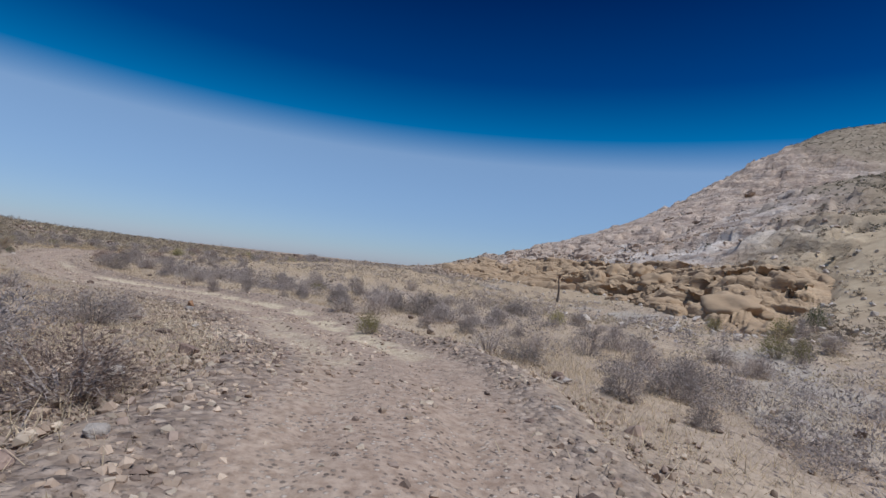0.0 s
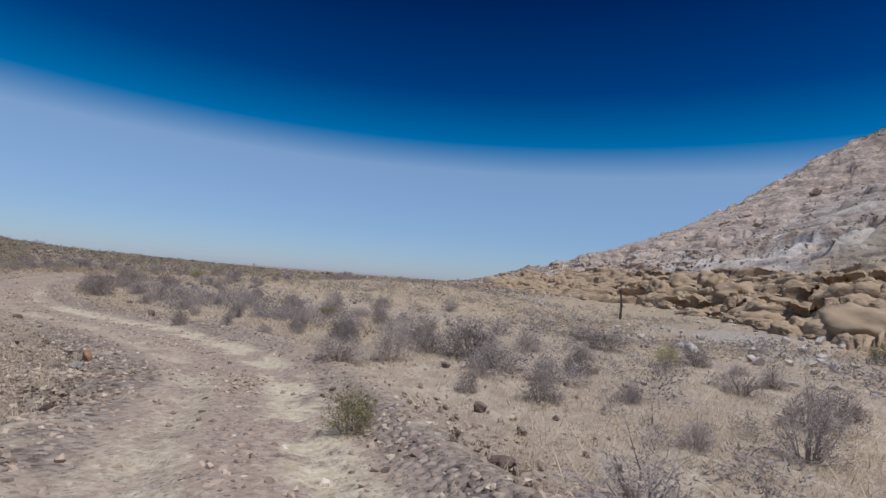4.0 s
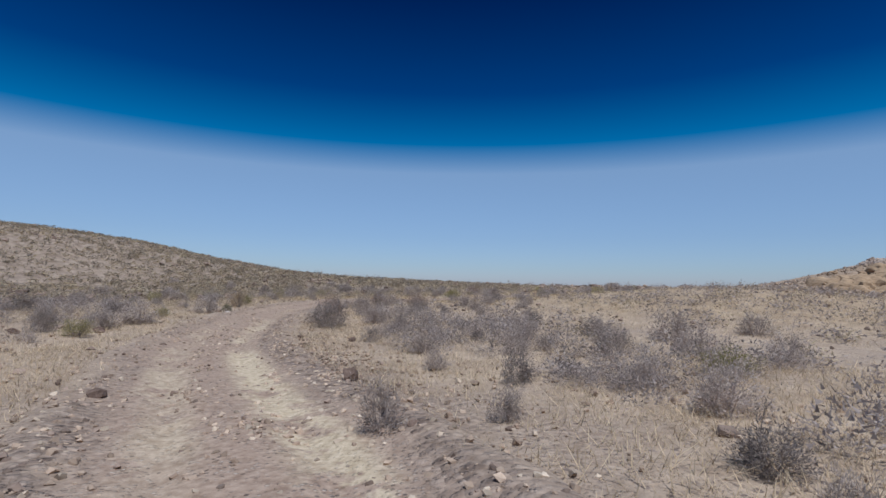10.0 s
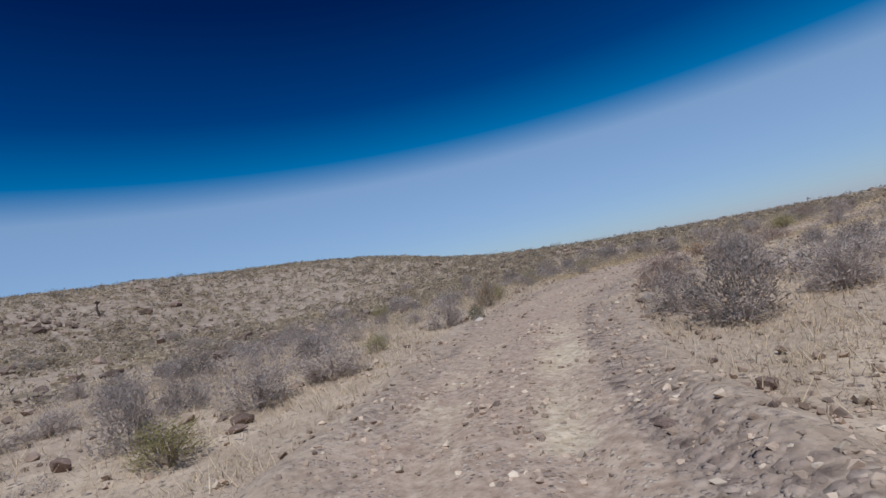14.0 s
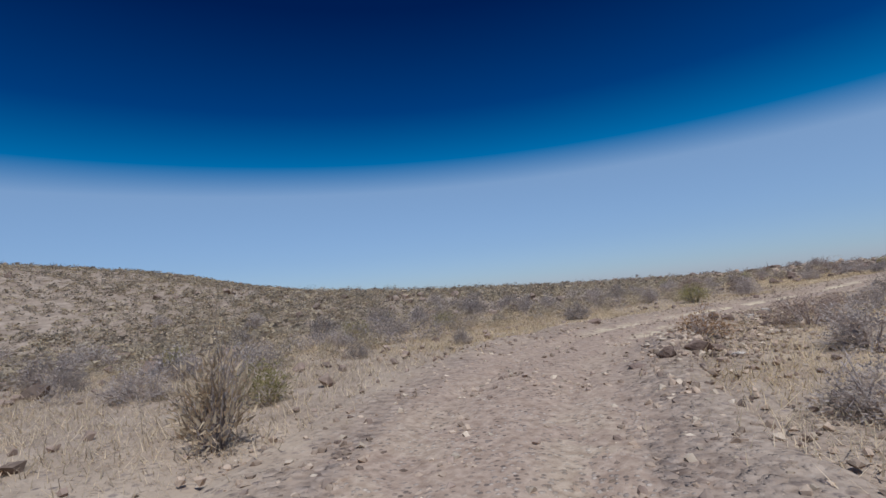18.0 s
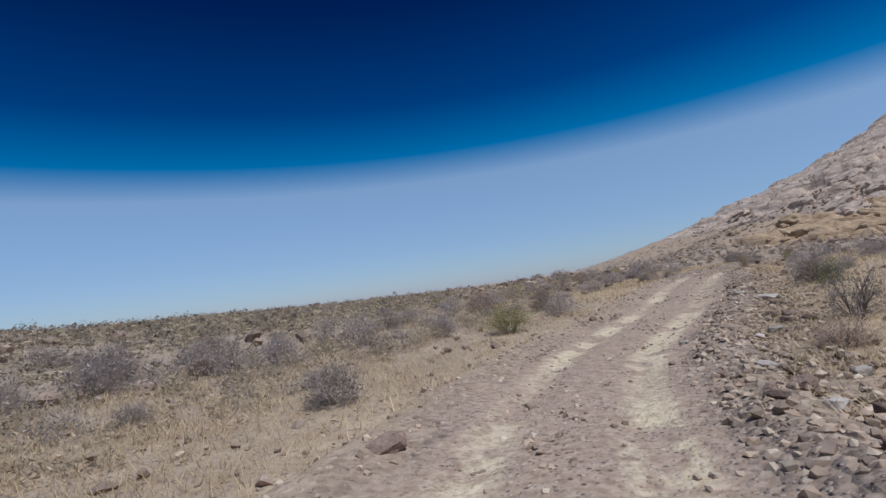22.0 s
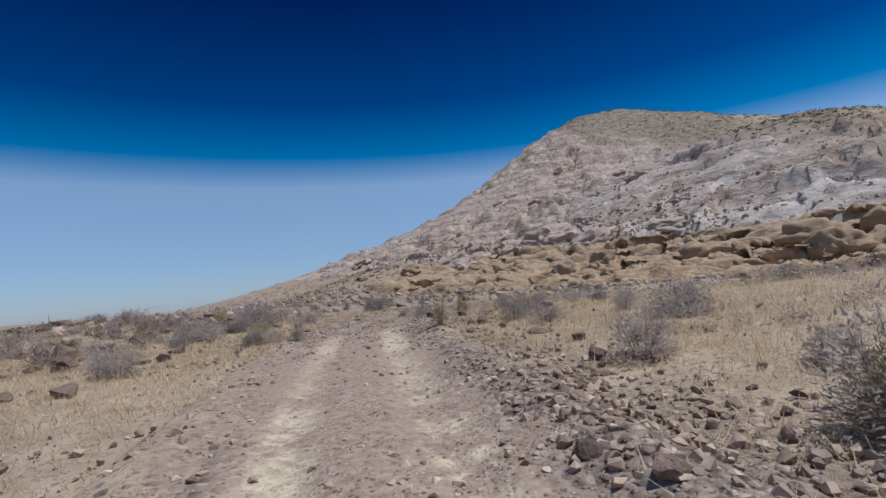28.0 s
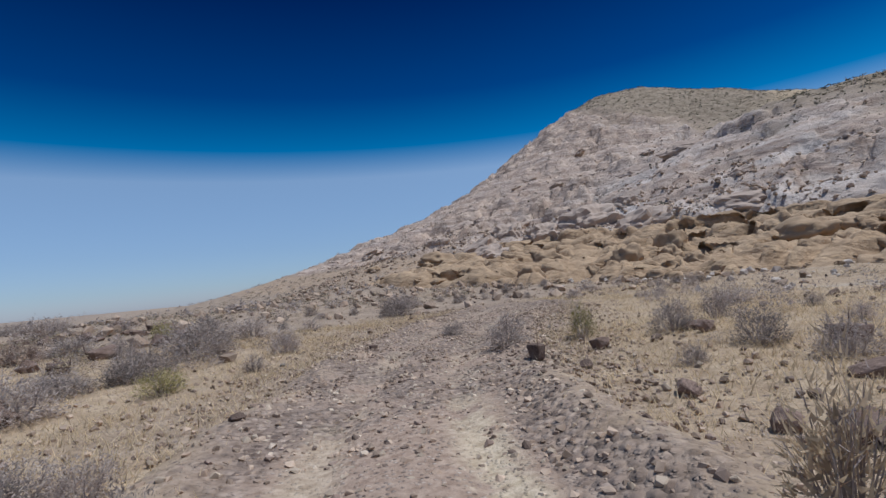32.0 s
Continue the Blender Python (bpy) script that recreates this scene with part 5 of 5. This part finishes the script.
# ---- ochre ledges across the wash ----
def rock_face():
    """The ledged ochre face: one sheet following the slope, with benches, bulging slabs, creases and hollows under brows."""
    ys = np.arange(20, 136, 0.26)
    row = np.arange(4, 70, 0.25)
    SX, SY = [], []
    for y in ys:
        o = zones(row, y + 0 * row, swells(row, y + 0 * row))[0]
        inside = np.where(o > 0.12)[0]
        a, b = (row[inside[0]], row[inside[-1]]) if len(inside) > 3 else (16.0, 22.0)
        SX.append((a, b))
    ends = np.array(SX)
    for _ in range(6):
        ends[1:-1] = 0.25 * ends[:-2] + 0.5 * ends[1:-1] + 0.25 * ends[2:]
    v = np.linspace(0, 1, 130)
    X = (ends[:, :1] - 0.6) + (ends[:, 1:] - ends[:, :1] + 1.6) * v
    Y = ys[:, None] + 0 * X
    z0 = swells(X, Y)
    warp, fine = fbm(X, Y, 10, 3, 71), fbm(X, Y, 3.0, 3, 72)
    rise = 1.7
    u = (z0 + 0.075 * (Y - 60) + 1.0 * warp + 0.3 * fine) / rise
    edge = smooth(0.0, 0.07, v) * (1 - smooth(0.93, 1.0, v))
    fade = np.clip(edge, 0, 1)[None, :] * (smooth(20, 27, Y) * smooth(1.0, 14, Y - X + 6 * fbm(X, Y, 6, 3, 46)) * (1 - smooth(114, 132, Y)))
    Z = z0 + fade * (1.2 * rise * (terrace(u, 0.34) - u) + 0.45) - 0.9 * (1 - fade)
    # bulging slabs, longer than high, smaller blocks on them, and creases between all of them
    f1, f2, who = cells(Y / 5.4 + 0.9 * warp, z0 / 1.1 + X / 9 + 0.13 * Y + 0.5 * fine, 73)
    g1, g2, gw = cells(Y / 1.9 + 0.5 * fine, z0 / 0.55 + X / 4 + 0.2 * Y, 74)
    h1, h2, hw = cells(Y / 0.85 + 0.6 * fine, z0 / 0.32 + X / 1.7 + 0.2 * Y, 76)
    broken = smooth(-0.15, 0.2, fbm(X, Y, 7, 3, 77))
    bulge = 0.55 * smooth(0.0, 0.13, f2 - f1) * (0.4 + who) + (0.20 + 0.22 * broken) * smooth(0.0, 0.16, g2 - g1) * (0.2 + gw) + (0.06 + 0.20 * broken) * smooth(0.0, 0.20, h2 - h1) * hw + 0.55 * fbm(X, Y, 2.6, 4, 75) + 0.30 * fbm(X, Y, 0.8, 2, 78) - 0.5
    # hollows: wide low mouths, flat floors, sharp brows
    r = np.random.default_rng(5)
    mouth = 0 * X
    for _ in range(420):
        cy, cu = r.uniform(26, 130), r.integers(0, 8) + 0.84
        wide, deep, high = r.uniform(0.3, 0.9) * (1 + 2.2 * (r.uniform() < 0.25)), r.uniform(1.2, 2.8), r.uniform(0.16, 0.38)
        floor0 = np.floor(u.min())
        q = ((Y - cy) / wide) ** 2 + ((u - floor0 - cu) / high) ** 2
        mouth = np.maximum(mouth, deep * np.clip(1 - q, 0, 1) ** 0.7)
    for cx, cy, wide, high in CAVES:
        q = ((Y - cy - 0.5 * (X - cx)) / wide) ** 2 + ((z0 - float(swells(cx, cy)) + 0.1) / high) ** 2
        mouth = np.maximum(mouth, 2.6 * np.clip(1 - q, 0, 1) ** 0.6)
    zx, zy = np.gradient(Z, axis=1) / np.gradient(X, axis=1), np.gradient(Z, axis=0) / 0.26
    ln = np.sqrt(zx ** 2 + zy ** 2 + 0.5)
    n = np.stack([-zx / ln, -zy / ln, 0.7 / ln], -1)
    P = np.stack([X, Y, Z], -1) + n * (1.15 * bulge * fade)[..., None]
    P[..., 0] += mouth * fade
    P[..., 2] -= 0.15 * mouth * fade
    a, b = X.shape
    ids = np.arange(a * b).reshape(a, b)
    return P.reshape(-1, 3), np.stack([ids[:-1, :-1], ids[:-1, 1:], ids[1:, 1:], ids[1:, :-1]], -1).reshape(-1, 4)[:, ::-1]


tagged(new("rock_ledges", mesh_of("rock_ledges", *rock_face(), SANDSTONE, True)), "weathered ochre sandstone ledges with hollows under rounded brows", "rock face", kind="structure")

slabs = [mesh_of("sandstone_rock", *boulder_shape(200 + i), SANDSTONE, True) for i in range(14)]


def ledge_slab(me, x, y, w, h, name, label):
    o = new(name, me)
    z = max(float(ground(x + 0.25 * w, y)[0]), float(swells(x + 0.2 * w, y)) - 0.1)
    o.matrix_world = Matrix.LocRotScale((x + 0.28 * w, y, z - 0.36 * h), Euler((rng.normal() * 0.10, -0.10 + rng.normal() * 0.08, rng.uniform(-0.6, 0.3))), (w * 0.75, w * 1.15, h))
    return tagged(o, label, "rock", "ochre ledges")


placed = []
for i, (x, y, w, h) in enumerate(LEDGE_BOULDERS + OCHRE_BOULDERS):
    if zones(np.array([x]), np.array([y]), swells(np.array([x]), np.array([y])))[0][0] > 0.25 or i >= len(LEDGE_BOULDERS):
        ledge_slab(mesh_of("sandstone_boulder", *boulder_shape(100 + i), SANDSTONE, True), x, y, w, h * 1.7, "sandstone_boulder", "large rounded ochre sandstone boulder with a hollowed foot")
for _ in range(400):
    y = rng.uniform(24, 125)
    row = np.arange(6, 60, 0.25)
    inside = np.where(zones(row, y + 0 * row, swells(row, y + 0 * row))[0] > 0.3)[0]
    if len(inside) and len(placed) < 70:
        x, w = row[inside[0]] + rng.uniform(-1.5, 1.0), 0.7 + 1.8 * rng.uniform() ** 2
        placed.append(x)
        ledge_slab(slabs[rng.integers(len(slabs))], x, y, w, w * rng.uniform(0.45, 0.65), "sandstone_rock", "fallen ochre sandstone rock at the foot of the ledges")

# ---- outcrops on the pale cliffs ----
def crag_shape(seed):
    """A jointed cliff outcrop, 1 across: blocky, stepped, cracked."""
    bm = bmesh.new()
    bmesh.ops.create_icosphere(bm, subdivisions=4, radius=0.5)
    r = np.random.default_rng(seed)
    off = Vector(r.uniform(-50, 50, 3))
    for v in bm.verts:
        d = v.co.normalized()
        near, _ = noise.voronoi(Vector((d.x * 1.6, d.y * 1.6, d.z * 2.2)) + off)
        q = 0.92 + 0.34 * noise.fractal(d * 1.4 + off, 1.0, 2.0, 4) + 0.30 * min(0.5, near[1] - near[0]) + 0.07 * noise.noise(d * 7 + off)
        v.co = Vector((math.copysign(abs(d.x) ** 0.8, d.x), math.copysign(abs(d.y) ** 0.8, d.y), math.copysign(abs(d.z) ** 0.85, d.z))) * 0.5 * q
    bm.verts.index_update()
    V, Fc = np.array([v.co[:] for v in bm.verts]), np.array([[v.index for v in f.verts] for f in bm.faces])
    bm.free()
    V[:, 2] -= V[:, 2].min() * 0.6
    return V, Fc


crags = [mesh_of("cliff_outcrop", *crag_shape(300 + i), CLIFF_ROCK) for i in range(9)]


def outcrop(x, y, w, h):
    h = h * 0.6 if w > 8 else h
    o = new("cliff_outcrop", crags[rng.integers(len(crags))])
    z = float(swells(x + 0.3 * w, y + 0.15 * w))
    o.matrix_world = Matrix.LocRotScale((x + 0.35 * w, y + 0.2 * w, z - 0.56 * h), Euler((rng.normal() * 0.12, -0.42 + rng.normal() * 0.10, rng.uniform(-0.8, 0.1))), (w * 1.1, w * 1.5, h * 1.15))
    return tagged(o, "pinkish-tan jointed rock outcrop standing out of the pale cliff", "rock", "cliff outcrops")


for x, y, w, h in CRAGS:
    outcrop(x, y, w * 1.15, h)

# ---- yucca trunks and bare snags ----
def lumpy_tube(points, radii, sides=7):
    V, F = [], []
    for k, (p, r) in enumerate(zip(points, radii)):
        for i in range(sides):
            a = 6.283 * i / sides
            q = r * (1 + 0.18 * rng.normal())
            V.append((p[0] + q * math.cos(a), p[1] + q * math.sin(a), p[2]))
        if k:
            for i in range(sides):
                j = (i + 1) % sides
                a, b, c, d = (k - 1) * sides + i, (k - 1) * sides + j, k * sides + j, k * sides + i
                F.extend([(a, b, c), (a, c, d)])
    return np.array(V), np.array(F)


def yucca(x, y, high):
    e = new("yucca_trunk")
    e.location = (x, y, float(ground(x, y)[0]) - 0.05)
    n = 9
    pts_ = [(0.06 * math.sin(1.7 * k / n * 3), 0.04 * math.sin(k), high * k / (n - 1)) for k in range(n)]
    t = new("trunk", mesh_of("trunk", *lumpy_tube(pts_, [(0.13 - 0.006 * k) * (0.6 + 0.14 * high) for k in range(n)]), POST_WOOD, True))
    t.parent = e
    V, F = [], []
    for _ in range(90):
        d = rng.normal(size=3)
        d[2] = abs(d[2]) * 0.7 - 0.25
        d /= np.linalg.norm(d)
        cone(V, F, np.array(pts_[-1]) + d * 0.08 - (0, 0, 0.05), np.array(pts_[-1]) + d * rng.uniform(0.22, 0.38), 0.02)
    c = new("crown", mesh_of("crown", np.array(V), np.array(F), BROWN_LEAF))
    c.parent = e
    return tagged(e, "dark shaggy yucca trunk with a small withered crown", "tree", "yucca trunks")


yucca(15.0, 56.0, 2.9)
yucca(-70.5, 26.2, 1.3)


def snag(x, y, high):
    V, F = [], []

    def branch(a, d, r, n):
        b = a + d
        cone(V, F, a, b, r, r * 0.62)
        if n:
            for _ in range(2 if n > 1 else 3):
                branch(b, d * rng.uniform(0.55, 0.8) + rng.normal(size=3) * 0.30 * np.linalg.norm(d), r * 0.62, n - 1)
    for _ in range(2):
        branch(np.array([0, 0, -0.05]), np.array([rng.normal() * 0.12, rng.normal() * 0.12, 0.24]) * high, 0.05 * high, 4)
    o = new("dead_snag", mesh_of("dead_snag", np.array(V), np.array(F), SNAG_WOOD))
    o.location = (x, y, float(ground(x, y)[0]))
    return tagged(o, "bare grey forked dead shrub in dry grass", "shrub", "dead snags")


for x, y, high in ((-3.5, 22.9, 0.75), (0.6, 18.5, 0.6), (-3.0, 24.2, 0.7), (2.4, 14.5, 0.5), (-12.0, 31.0, 0.6), (-21.5, 72.0, 0.6)):
    snag(x, y, 0.72 * high)
